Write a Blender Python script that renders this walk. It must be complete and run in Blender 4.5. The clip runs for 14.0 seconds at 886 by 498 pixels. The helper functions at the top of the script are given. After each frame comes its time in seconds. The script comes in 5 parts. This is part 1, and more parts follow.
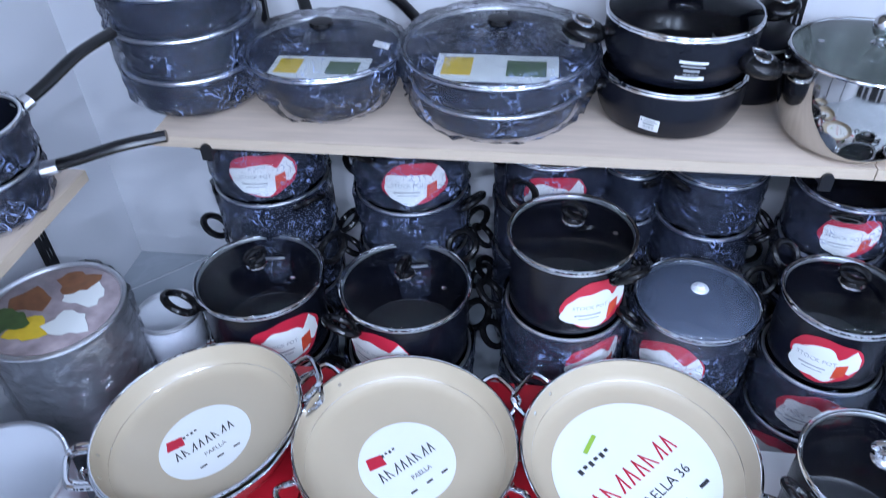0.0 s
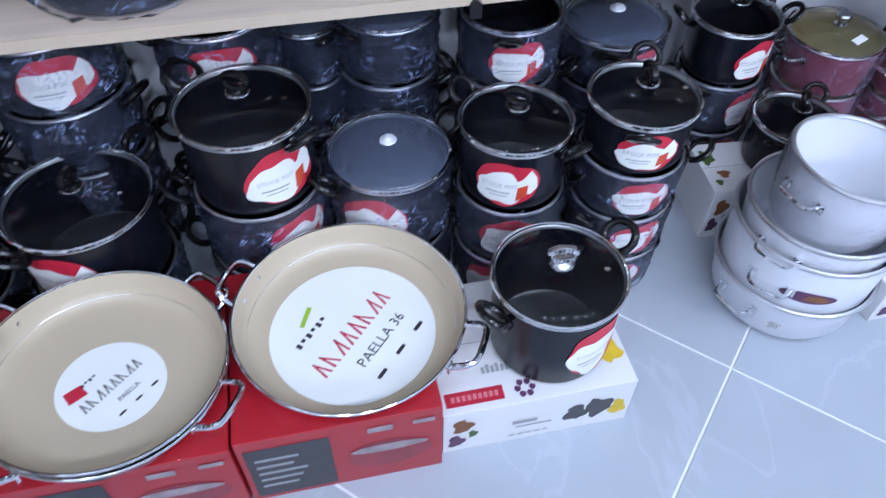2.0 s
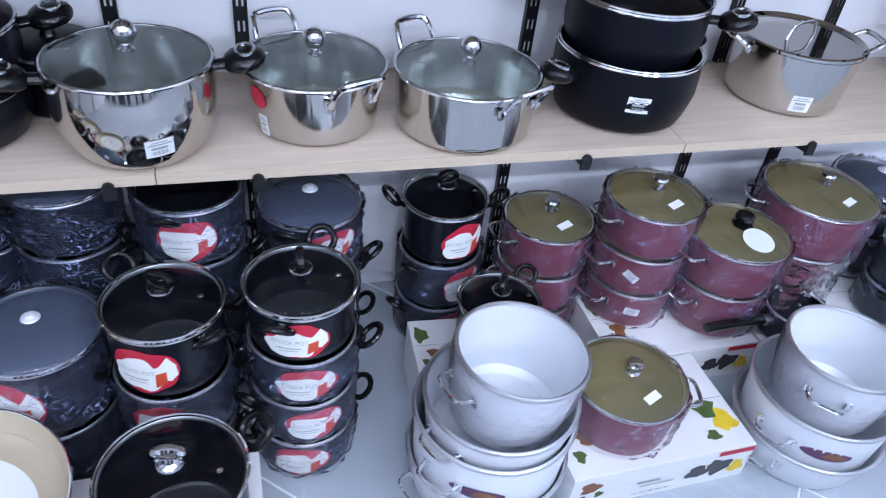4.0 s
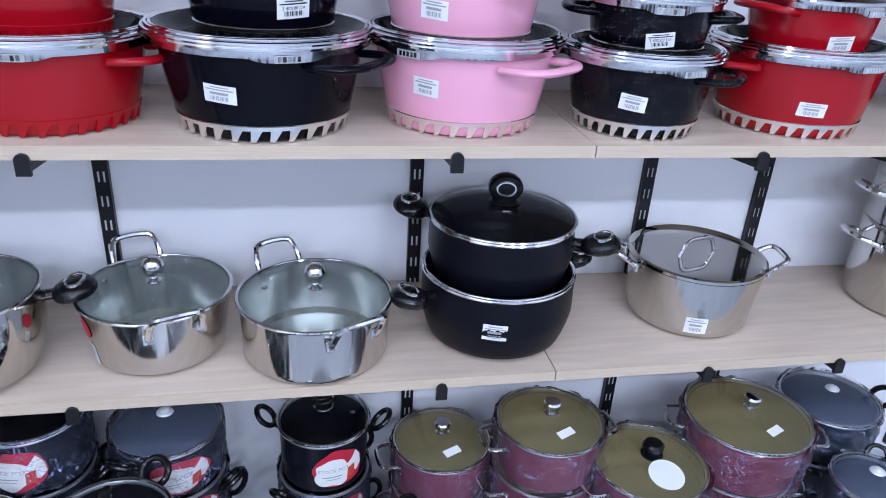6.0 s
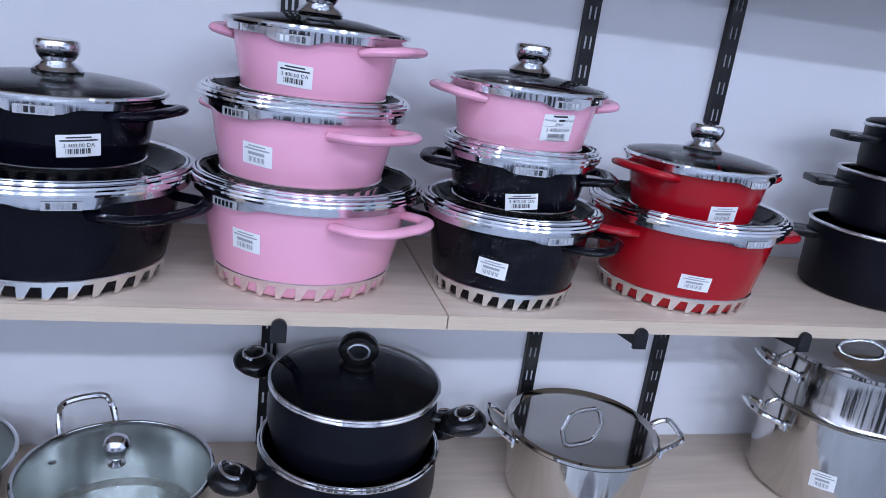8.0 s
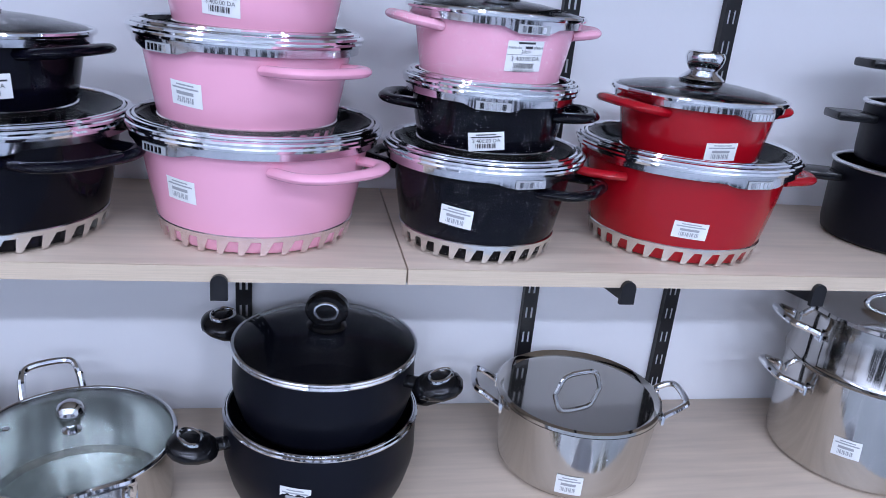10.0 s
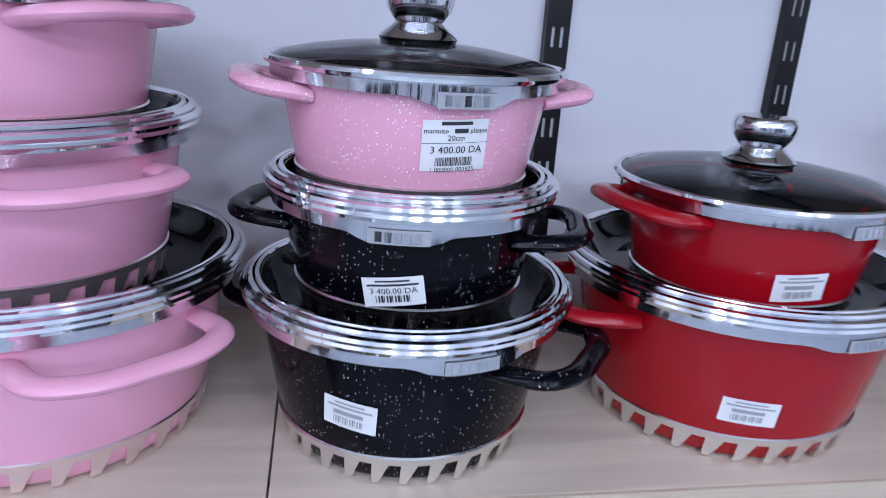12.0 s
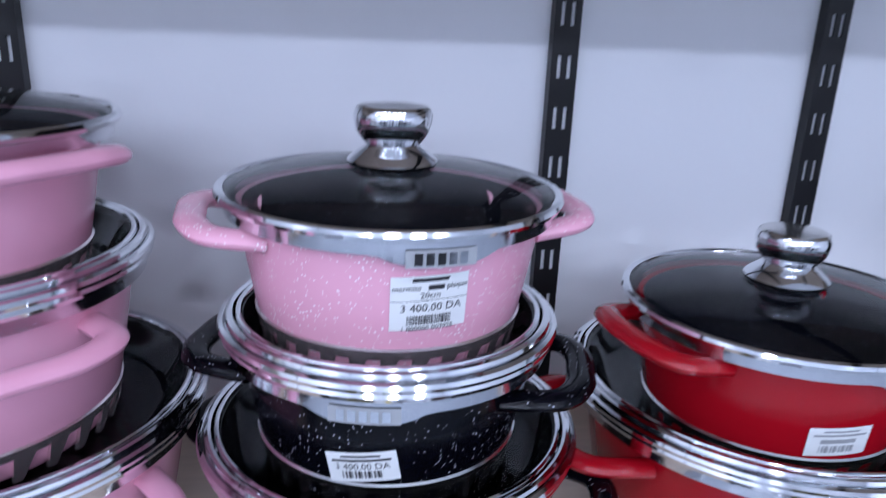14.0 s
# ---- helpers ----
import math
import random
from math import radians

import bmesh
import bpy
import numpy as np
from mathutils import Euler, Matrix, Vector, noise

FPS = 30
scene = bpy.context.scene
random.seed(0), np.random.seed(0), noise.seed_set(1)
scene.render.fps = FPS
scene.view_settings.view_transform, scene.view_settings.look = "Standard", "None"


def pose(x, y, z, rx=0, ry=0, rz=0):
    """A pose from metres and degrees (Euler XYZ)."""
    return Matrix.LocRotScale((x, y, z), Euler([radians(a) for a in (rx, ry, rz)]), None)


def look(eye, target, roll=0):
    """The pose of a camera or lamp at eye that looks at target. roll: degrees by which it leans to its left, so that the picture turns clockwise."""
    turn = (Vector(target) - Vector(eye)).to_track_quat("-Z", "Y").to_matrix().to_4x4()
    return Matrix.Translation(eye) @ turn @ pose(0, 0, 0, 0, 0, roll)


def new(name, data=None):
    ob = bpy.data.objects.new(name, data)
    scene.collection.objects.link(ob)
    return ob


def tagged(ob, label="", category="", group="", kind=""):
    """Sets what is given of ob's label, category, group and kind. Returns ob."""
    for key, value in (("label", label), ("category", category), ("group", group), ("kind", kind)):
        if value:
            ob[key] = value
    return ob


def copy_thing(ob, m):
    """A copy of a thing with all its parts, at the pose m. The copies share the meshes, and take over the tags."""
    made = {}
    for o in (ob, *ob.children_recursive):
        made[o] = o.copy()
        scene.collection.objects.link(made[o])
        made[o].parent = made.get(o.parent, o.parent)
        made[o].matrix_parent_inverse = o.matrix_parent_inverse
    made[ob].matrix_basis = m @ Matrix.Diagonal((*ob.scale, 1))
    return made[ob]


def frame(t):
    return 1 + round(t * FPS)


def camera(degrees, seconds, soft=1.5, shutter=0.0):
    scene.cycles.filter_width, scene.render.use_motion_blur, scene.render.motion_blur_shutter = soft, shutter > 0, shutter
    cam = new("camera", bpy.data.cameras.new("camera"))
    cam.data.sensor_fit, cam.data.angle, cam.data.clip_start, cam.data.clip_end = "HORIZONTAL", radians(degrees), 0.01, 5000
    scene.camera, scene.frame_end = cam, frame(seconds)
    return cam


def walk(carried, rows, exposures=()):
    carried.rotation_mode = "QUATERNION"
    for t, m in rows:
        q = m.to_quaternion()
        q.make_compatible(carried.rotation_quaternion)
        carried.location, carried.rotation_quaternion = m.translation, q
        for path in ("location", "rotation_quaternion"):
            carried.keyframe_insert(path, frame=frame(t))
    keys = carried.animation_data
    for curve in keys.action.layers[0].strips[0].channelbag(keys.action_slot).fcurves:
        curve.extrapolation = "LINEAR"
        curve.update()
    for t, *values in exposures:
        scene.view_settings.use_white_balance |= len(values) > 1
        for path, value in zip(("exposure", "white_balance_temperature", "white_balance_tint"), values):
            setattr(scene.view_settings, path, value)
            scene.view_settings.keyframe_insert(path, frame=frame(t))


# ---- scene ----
cam = camera(62.7, 14.0, soft=0.4, shutter=0.3)
PATH = [
    (0, (0.016, -0.050, 1.272), (-0.217, 1.473, -0.003), -2.0),
    (0.5, (0.030, -0.059, 1.237), (-0.136, 1.348, -0.175), -0.5),
    (1, (0.076, -0.049, 1.233), (0.017, 1.224, -0.309), -0.8),
    (1.5, (0.131, -0.035, 1.208), (0.304, 1.180, -0.371), 3.4),
    (2, (0.205, -0.040, 1.210), (0.498, 1.255, -0.286), 0.8),
    (2.5, (0.333, -0.049, 1.233), (0.749, 1.326, -0.157), 3.6),
    (3, (0.438, -0.072, 1.237), (0.994, 1.340, -0.066), 6.7),
    (5.5, (1.039, -0.023, 1.349), (1.448, 1.667, 0.360), 5.5),
    (6, (1.094, -0.025, 1.360), (1.470, 1.744, 0.505), 3.6),
    (6.5, (1.122, 0.045, 1.378), (1.624, 1.794, 0.547), 7.2),
    (7, (1.183, 0.099, 1.381), (1.741, 1.873, 0.646), 7.7),
    (7.5, (1.220, 0.121, 1.390), (1.811, 1.932, 0.780), 8.0),
    (8, (1.288, 0.130, 1.400), (1.795, 1.977, 0.825), 7.5),
    (8.5, (1.326, 0.155, 1.399), (1.788, 1.986, 0.741), 7.8),
    (11, (1.473, 0.240, 1.339), (1.841, 2.091, 0.677), 4.2),
    (11.5, (1.510, 0.421, 1.370), (1.917, 2.306, 0.839), 4.1),
    (12, (1.584, 0.561, 1.380), (1.919, 2.431, 0.755), 3.8),
    (12.5, (1.615, 0.672, 1.394), (1.755, 2.548, 0.714), 3.8),
    (13, (1.622, 0.704, 1.399), (1.773, 2.551, 0.647), 3.8),
    (13.5, (1.621, 0.693, 1.406), (1.771, 2.544, 0.662), 3.3),
    (14, (1.623, 0.651, 1.451), (1.897, 2.527, 0.847), 2.4),
]
walk(cam, [(t, look(eye, target, roll)) for t, eye, target, roll in PATH],
     exposures=[(0, 0.66, 5950, 8), (0.5, 0.60, 5950, 8), (1.0, 0.36, 6150, 9), (3.0, 0.37, 6400, 10), (5.5, 0.36, 6500, 11), (6.0, 0.28, 6500, 11), (7.0, 0.16, 6550, 12), (7.5, 0.12, 6550, 12), (8.0, 0.03, 6400, 12), (8.7, 0.03, 6350, 12),
                (11.0, 0.30, 6500, 13), (12.0, -0.02, 6450, 12), (12.5, 0.02, 6350, 12), (14.0, 0.02, 6350, 12)])

# ---- world, lamps ----
WALL_Y, LEFT_X, RIGHT_X, BACK_Y, CEIL_Z = 1.38, -1.05, 5.0, -6.0, 2.9
world = bpy.data.worlds.new("world")
scene.world = world
world.use_nodes = True
world.node_tree.nodes["Background"].inputs[0].default_value = (0.75, 0.83, 1.0, 1)
world.node_tree.nodes["Background"].inputs[1].default_value = 0.05
scene.view_settings.exposure = 0.0
# the row at y -4.6 is added, unseen fill, bounced off the south wall
LAMP_ROWS = [(-2.0, 25.5, 0.42, (-0.3, 0.6, 1.5, 2.4, 3.3)), (-0.35, 4.2, 0.20, (-0.8, -0.3, 0.2, 0.7, 1.2, 1.7, 2.2, 2.7)), (-4.6, 78.0, 0.42, (0.0, 1.6, 3.2))]
for row_y, watts, wide, row_x in LAMP_ROWS:
    for lamp_x in row_x:
        lamp = bpy.data.lights.new("ceiling_and_fill_lamp", 'AREA')
        lamp.shape, lamp.size, lamp.size_y = 'RECTANGLE', wide, 0.16
        lamp.energy, lamp.color = watts, (0.67, 0.765, 1.0)
        ob = new("ceiling_and_fill_lamp", lamp)
        ob.matrix_world = pose(lamp_x, row_y, CEIL_Z - 0.05)

# ---- materials ----
MATS = {}


def mat(name, color=(0.8, 0.8, 0.8), rough=0.5, metal=0.0, vary=0.0, scale=6.0, bump=0.0, bump_scale=60.0,
        speck=None, speck_scale=180.0, speck_size=0.16, coat=0.0, stretch=(1, 1, 1), rough_vary=0.0, spec=0.5):
    """A principled surface with two-scale colour variation, optional speckles and bump."""
    m = bpy.data.materials.new(name)
    m.use_nodes = True
    nt = m.node_tree
    b = nt.nodes["Principled BSDF"]
    b.inputs["Base Color"].default_value = (*color, 1)
    b.inputs["Roughness"].default_value = rough
    b.inputs["Metallic"].default_value = metal
    b.inputs["Coat Weight"].default_value = coat
    b.inputs["Specular IOR Level"].default_value = spec
    b.inputs["Coat Roughness"].default_value = 0.08
    tc = nt.nodes.new("ShaderNodeTexCoord")
    mp = nt.nodes.new("ShaderNodeMapping")
    mp.inputs["Scale"].default_value = stretch
    nt.links.new(tc.outputs["Object"], mp.inputs["Vector"])
    out = None
    if vary:
        n1 = nt.nodes.new("ShaderNodeTexNoise")
        n1.inputs["Scale"].default_value, n1.inputs["Detail"].default_value = scale, 8
        nt.links.new(mp.outputs[0], n1.inputs["Vector"])
        mx = nt.nodes.new("ShaderNodeMix")
        mx.data_type = 'RGBA'
        mx.inputs[6].default_value = (*[max(0, c * (1 - vary)) for c in color], 1)
        mx.inputs[7].default_value = (*[min(1, c * (1 + vary)) for c in color], 1)
        nt.links.new(n1.outputs["Fac"], mx.inputs[0])
        out = mx.outputs[2]
        if rough_vary:
            mr = nt.nodes.new("ShaderNodeMapRange")
            mr.inputs[3].default_value, mr.inputs[4].default_value = max(0, rough - rough_vary), rough + rough_vary
            nt.links.new(n1.outputs["Fac"], mr.inputs[0])
            nt.links.new(mr.outputs[0], b.inputs["Roughness"])
    if speck:
        v = nt.nodes.new("ShaderNodeTexVoronoi")
        v.inputs["Scale"].default_value = speck_scale
        nt.links.new(tc.outputs["Object"], v.inputs["Vector"])
        n2 = nt.nodes.new("ShaderNodeTexNoise")
        n2.inputs["Scale"].default_value = 45.0
        nt.links.new(tc.outputs["Object"], n2.inputs["Vector"])
        th = nt.nodes.new("ShaderNodeMath")
        th.operation = 'MULTIPLY'
        th.inputs[1].default_value = speck_size * 2
        nt.links.new(n2.outputs["Fac"], th.inputs[0])
        lt = nt.nodes.new("ShaderNodeMath")
        lt.operation = 'LESS_THAN'
        nt.links.new(v.outputs["Distance"], lt.inputs[0])
        nt.links.new(th.outputs[0], lt.inputs[1])
        pick = nt.nodes.new("ShaderNodeMath")
        pick.operation = 'GREATER_THAN'
        pick.inputs[1].default_value = 0.52
        sep = nt.nodes.new("ShaderNodeSeparateColor")
        nt.links.new(v.outputs["Color"], sep.inputs[0])
        nt.links.new(sep.outputs[0], pick.inputs[0])
        both = nt.nodes.new("ShaderNodeMath")
        both.operation = 'MULTIPLY'
        nt.links.new(lt.outputs[0], both.inputs[0])
        nt.links.new(pick.outputs[0], both.inputs[1])
        m2 = nt.nodes.new("ShaderNodeMix")
        m2.data_type = 'RGBA'
        m2.inputs[6].default_value = (*color, 1)
        m2.inputs[7].default_value = (*speck, 1)
        if out:
            nt.links.new(out, m2.inputs[6])
        nt.links.new(both.outputs[0], m2.inputs[0])
        out = m2.outputs[2]
    if out:
        nt.links.new(out, b.inputs["Base Color"])
    if bump:
        n3 = nt.nodes.new("ShaderNodeTexNoise")
        n3.inputs["Scale"].default_value, n3.inputs["Detail"].default_value = bump_scale, 6
        nt.links.new(mp.outputs[0], n3.inputs["Vector"])
        bp = nt.nodes.new("ShaderNodeBump")
        bp.inputs["Strength"].default_value, bp.inputs["Distance"].default_value = bump, 0.004
        nt.links.new(n3.outputs["Fac"], bp.inputs["Height"])
        nt.links.new(bp.outputs[0], b.inputs["Normal"])
    MATS[name] = m
    return m


def clear(name, tint=(1, 1, 1), gloss=0.05, bump=0.0, bump_scale=30.0, ior=1.45, base=0.0, haze=0.0, haze_color=(0.7, 0.75, 0.85), painted_glint=0.0):
    """A thin clear sheet: tinted see-through, with Fresnel gloss on top, a little milky haze and painted glint lines.
    """
    m = bpy.data.materials.new(name)
    m.use_nodes = True
    nt = m.node_tree
    nt.nodes.clear()
    o = nt.nodes.new("ShaderNodeOutputMaterial")
    tr = nt.nodes.new("ShaderNodeBsdfTransparent")
    tr.inputs[0].default_value = (*tint, 1)
    gl = nt.nodes.new("ShaderNodeBsdfGlossy")
    gl.inputs["Roughness"].default_value = gloss
    fr = nt.nodes.new("ShaderNodeFresnel")
    fr.inputs[0].default_value = ior
    mix = nt.nodes.new("ShaderNodeMixShader")
    under = tr.outputs[0]
    if haze:
        df = nt.nodes.new("ShaderNodeBsdfDiffuse")
        df.inputs[0].default_value = (*haze_color, 1)
        hm = nt.nodes.new("ShaderNodeMixShader")
        hm.inputs[0].default_value = haze
        nt.links.new(tr.outputs[0], hm.inputs[1])
        nt.links.new(df.outputs[0], hm.inputs[2])
        if painted_glint:
            # thin white lines, in patches: lamp glints on the folds, painted into the haze
            tx = nt.nodes.new("ShaderNodeTexCoord")
            lines, patches = nt.nodes.new("ShaderNodeTexNoise"), nt.nodes.new("ShaderNodeTexNoise")
            lines.inputs["Scale"].default_value, lines.inputs["Detail"].default_value, lines.inputs["Distortion"].default_value = 26, 1.5, 2.2
            patches.inputs["Scale"].default_value, patches.inputs["Detail"].default_value = 14, 2
            away, near = nt.nodes.new("ShaderNodeMath"), nt.nodes.new("ShaderNodeMath")
            away.operation, near.operation = 'SUBTRACT', 'ABSOLUTE'
            away.inputs[1].default_value = 0.5
            fade, mask = nt.nodes.new("ShaderNodeMapRange"), nt.nodes.new("ShaderNodeMapRange")
            fade.inputs[1].default_value, fade.inputs[2].default_value = 0.0, 0.022
            fade.inputs[3].default_value, fade.inputs[4].default_value = painted_glint, 0.0
            mask.inputs[1].default_value, mask.inputs[2].default_value = 0.48, 0.62
            both = nt.nodes.new("ShaderNodeMath")
            both.operation = 'MULTIPLY_ADD'
            both.inputs[2].default_value = haze
            for nz in (lines, patches):
                nt.links.new(tx.outputs["Object"], nz.inputs["Vector"])
            nt.links.new(lines.outputs["Fac"], away.inputs[0])
            nt.links.new(away.outputs[0], near.inputs[0])
            nt.links.new(near.outputs[0], fade.inputs[0])
            nt.links.new(patches.outputs["Fac"], mask.inputs[0])
            nt.links.new(fade.outputs[0], both.inputs[0])
            nt.links.new(mask.outputs[0], both.inputs[1])
            nt.links.new(both.outputs[0], hm.inputs[0])
        under = hm.outputs[0]
    nt.links.new(fr.outputs[0], mix.inputs[0])
    nt.links.new(under, mix.inputs[1])
    nt.links.new(gl.outputs[0], mix.inputs[2])
    if bump:
        tc = nt.nodes.new("ShaderNodeTexCoord")
        n = nt.nodes.new("ShaderNodeTexNoise")
        n.inputs["Scale"].default_value, n.inputs["Detail"].default_value, n.inputs["Distortion"].default_value = bump_scale, 4, 1.5
        bp = nt.nodes.new("ShaderNodeBump")
        bp.inputs["Strength"].default_value, bp.inputs["Distance"].default_value = bump, 0.01
        nt.links.new(tc.outputs["Object"], n.inputs["Vector"])
        nt.links.new(n.outputs["Fac"], bp.inputs["Height"])
        nt.links.new(bp.outputs[0], gl.inputs["Normal"])
        nt.links.new(bp.outputs[0], fr.inputs["Normal"])
    nt.links.new(mix.outputs[0], o.inputs[0])
    MATS[name] = m
    return m


mat("wall_paint", (0.84, 0.85, 0.88), 0.6, vary=0.03, scale=2.5, bump=0.06, bump_scale=90)
mat("side_wall_paint", (0.82, 0.83, 0.86), 0.6, vary=0.03, scale=2.5, bump=0.06, bump_scale=90)
mat("far_wall_paint", (0.40, 0.40, 0.41), 0.7, vary=0.25, scale=1.2)
mat("dark_reflection_panel", (0.03, 0.03, 0.034), 0.5, vary=0.2, scale=3)
mat("ceiling_paint", (0.78, 0.79, 0.81), 0.8, vary=0.02, scale=3)
mat("grout", (0.80, 0.82, 0.84), 0.8, vary=0.1, scale=20)
mat("plywood_edge", (0.55, 0.445, 0.33), 0.6, vary=0.25, scale=7, stretch=(1.5, 1, 170), bump=0.15, bump_scale=6)
mat("plywood", (0.56, 0.455, 0.36), 0.42, vary=0.24, scale=5, stretch=(1.2, 14, 6), bump=0.04, bump_scale=12, rough_vary=0.06)
mat("black_metal", (0.012, 0.012, 0.014), 0.35, metal=0.0, vary=0.2, scale=30, bump=0.04, bump_scale=300, spec=0.3)
mat("slot_shade", (0.75, 0.76, 0.79), 0.5, vary=0.05, scale=30)
mat("chrome", (0.78, 0.79, 0.81), 0.08, metal=1.0, vary=0.04, scale=12, rough_vary=0.03)
mat("steel", (0.66, 0.65, 0.63), 0.13, metal=1.0, vary=0.05, scale=10, stretch=(1, 1, 25), bump=0.012, bump_scale=40, rough_vary=0.03)
mat("polished_steel", (0.56, 0.54, 0.51), 0.07, metal=1.0, vary=0.04, scale=9, rough_vary=0.02)
mat("aluminium", (0.80, 0.81, 0.83), 0.32, metal=1.0, vary=0.05, scale=10, bump=0.03, bump_scale=30)
mat("frosted_aluminium", (0.74, 0.76, 0.80), 0.40, metal=0.15, vary=0.05, scale=9, bump=0.03, bump_scale=40)
mat("cast_teeth", (0.82, 0.81, 0.79), 0.22, metal=1.0, vary=0.06, scale=30)
mat("pale_pink_teeth", (0.88, 0.74, 0.74), 0.22, metal=0.9, vary=0.06, scale=30)
mat("pink_enamel", (0.82, 0.38, 0.50), 0.2, vary=0.02, scale=8, coat=0.2, spec=0.35)
mat("pink_speckled", (0.83, 0.40, 0.51), 0.2, vary=0.02, scale=8, coat=0.2, spec=0.35, speck=(0.97, 0.90, 0.91), speck_scale=430, speck_size=0.23)
mat("black_enamel", (0.002, 0.002, 0.005), 0.10, vary=0.2, scale=8, spec=0.14)
mat("black_speckled", (0.002, 0.002, 0.004), 0.14, spec=0.14, vary=0.2, scale=9, speck=(0.60, 0.60, 0.66), speck_scale=380, speck_size=0.155)
mat("red_enamel", (0.36, 0.004, 0.011), 0.12, vary=0.05, scale=8, spec=0.35)
mat("nonstick", (0.005, 0.0055, 0.010), 0.22, vary=0.2, scale=12, speck=(0.30, 0.30, 0.32), speck_scale=260, speck_size=0.13, spec=0.40)
mat("matte_black", (0.006, 0.007, 0.012), 0.27, vary=0.15, scale=12, bump=0.06, bump_scale=500, spec=0.3)
mat("blue_black", (0.004, 0.0045, 0.008), 0.38, vary=0.2, scale=12, bump=0.05, bump_scale=500, spec=0.16)
mat("bakelite", (0.005, 0.005, 0.006), 0.2, vary=0.2, scale=20, spec=0.35)
mat("maroon_enamel", (0.185, 0.030, 0.052), 0.28, vary=0.1, scale=14, coat=0.2, speck=(0.50, 0.30, 0.30), speck_scale=240, speck_size=0.18)
mat("beige_ceramic", (0.50, 0.42, 0.30), 0.38, vary=0.04, scale=8, coat=0.1, bump=0.02, bump_scale=300)
mat("paper_white", (0.80, 0.81, 0.80), 0.5, vary=0.03, scale=25)
mat("paper_label", (0.78, 0.80, 0.77), 0.45, vary=0.03, scale=18)
mat("ink_black", (0.03, 0.03, 0.035), 0.5)
mat("ink_red", (0.52, 0.018, 0.045), 0.45, vary=0.12, scale=30)
mat("ink_green", (0.30, 0.48, 0.05), 0.5)
mat("ink_red_orange", (0.58, 0.07, 0.03), 0.45, vary=0.3, scale=60)
mat("ink_red_pale", (0.70, 0.22, 0.24), 0.45)
mat("ink_grey", (0.35, 0.36, 0.37), 0.5)
mat("ink_yellow", (0.75, 0.52, 0.03), 0.5, vary=0.25, scale=40)
mat("ink_purple", (0.11, 0.04, 0.10), 0.45, vary=0.3, scale=50)
mat("ink_brown", (0.22, 0.09, 0.035), 0.5, vary=0.5, scale=45)
mat("ink_dark_green", (0.07, 0.12, 0.03), 0.5, vary=0.5, scale=50)
mat("red_carton", (0.40, 0.010, 0.020), 0.32, vary=0.12, scale=9, coat=0.25)
mat("dark_carton_print", (0.035, 0.032, 0.036), 0.35, vary=0.4, scale=40, coat=0.2)
mat("red_print_fade", (0.27, 0.018, 0.03), 0.34, vary=0.4, scale=16, coat=0.2)
mat("white_carton", (0.78, 0.78, 0.77), 0.38, vary=0.03, scale=12, coat=0.2)
mat("tray_print", (0.33, 0.27, 0.28), 0.35, vary=0.8, scale=30)
for nm, rough in (("turned_steel", 0.09), ("turned_band", 0.10)):
    m = mat(nm, (0.57, 0.55, 0.525) if nm == "turned_steel" else (0.70, 0.70, 0.73), rough, metal=1.0, vary=0.05, scale=8, stretch=(1, 1, 0.05), rough_vary=0.04, bump=0.22 if nm == "turned_steel" else 0.16, bump_scale=26)
    shader = m.node_tree.nodes["Principled BSDF"]
    shader.inputs["Anisotropic"].default_value, shader.inputs["Anisotropic Rotation"].default_value = 0.9, 0.25
    tangent = m.node_tree.nodes.new("ShaderNodeTangent")
    tangent.direction_type, tangent.axis = 'RADIAL', 'Z'
    m.node_tree.links.new(tangent.outputs[0], shader.inputs["Tangent"])
clear("lid_glass", (0.90, 0.93, 0.94), 0.025, ior=1.38)
# the upright light and dark streaks are reflections painted into the steel's colour
mat("inner_steel", (0.62, 0.65, 0.64), 0.20, metal=0.85, vary=0.55, scale=7, stretch=(11, 11, 0.2), rough_vary=0.08)
# faint grey-green haze stands in for pale reflections on clear glass
clear("steel_lid_glass", (0.90, 0.95, 0.92), 0.03, ior=1.32, haze=0.02, haze_color=(0.55, 0.62, 0.60))
clear("olive_lid_glass", (0.55, 0.50, 0.28), 0.05, haze=0.50, haze_color=(0.17, 0.165, 0.10))
clear("frosted_lid", (0.5, 0.54, 0.6), 0.12, haze=0.5, haze_color=(0.13, 0.16, 0.23))
clear("wrap_film", (0.98, 0.98, 1.0), 0.05, bump=0.5, bump_scale=70, ior=1.55, haze=0.035, haze_color=(0.46, 0.56, 0.88), painted_glint=0.75)
clear("loose_film", (0.97, 0.97, 1.0), 0.08, bump=0.5, bump_scale=80, ior=1.7, haze=0.03, painted_glint=0.30)


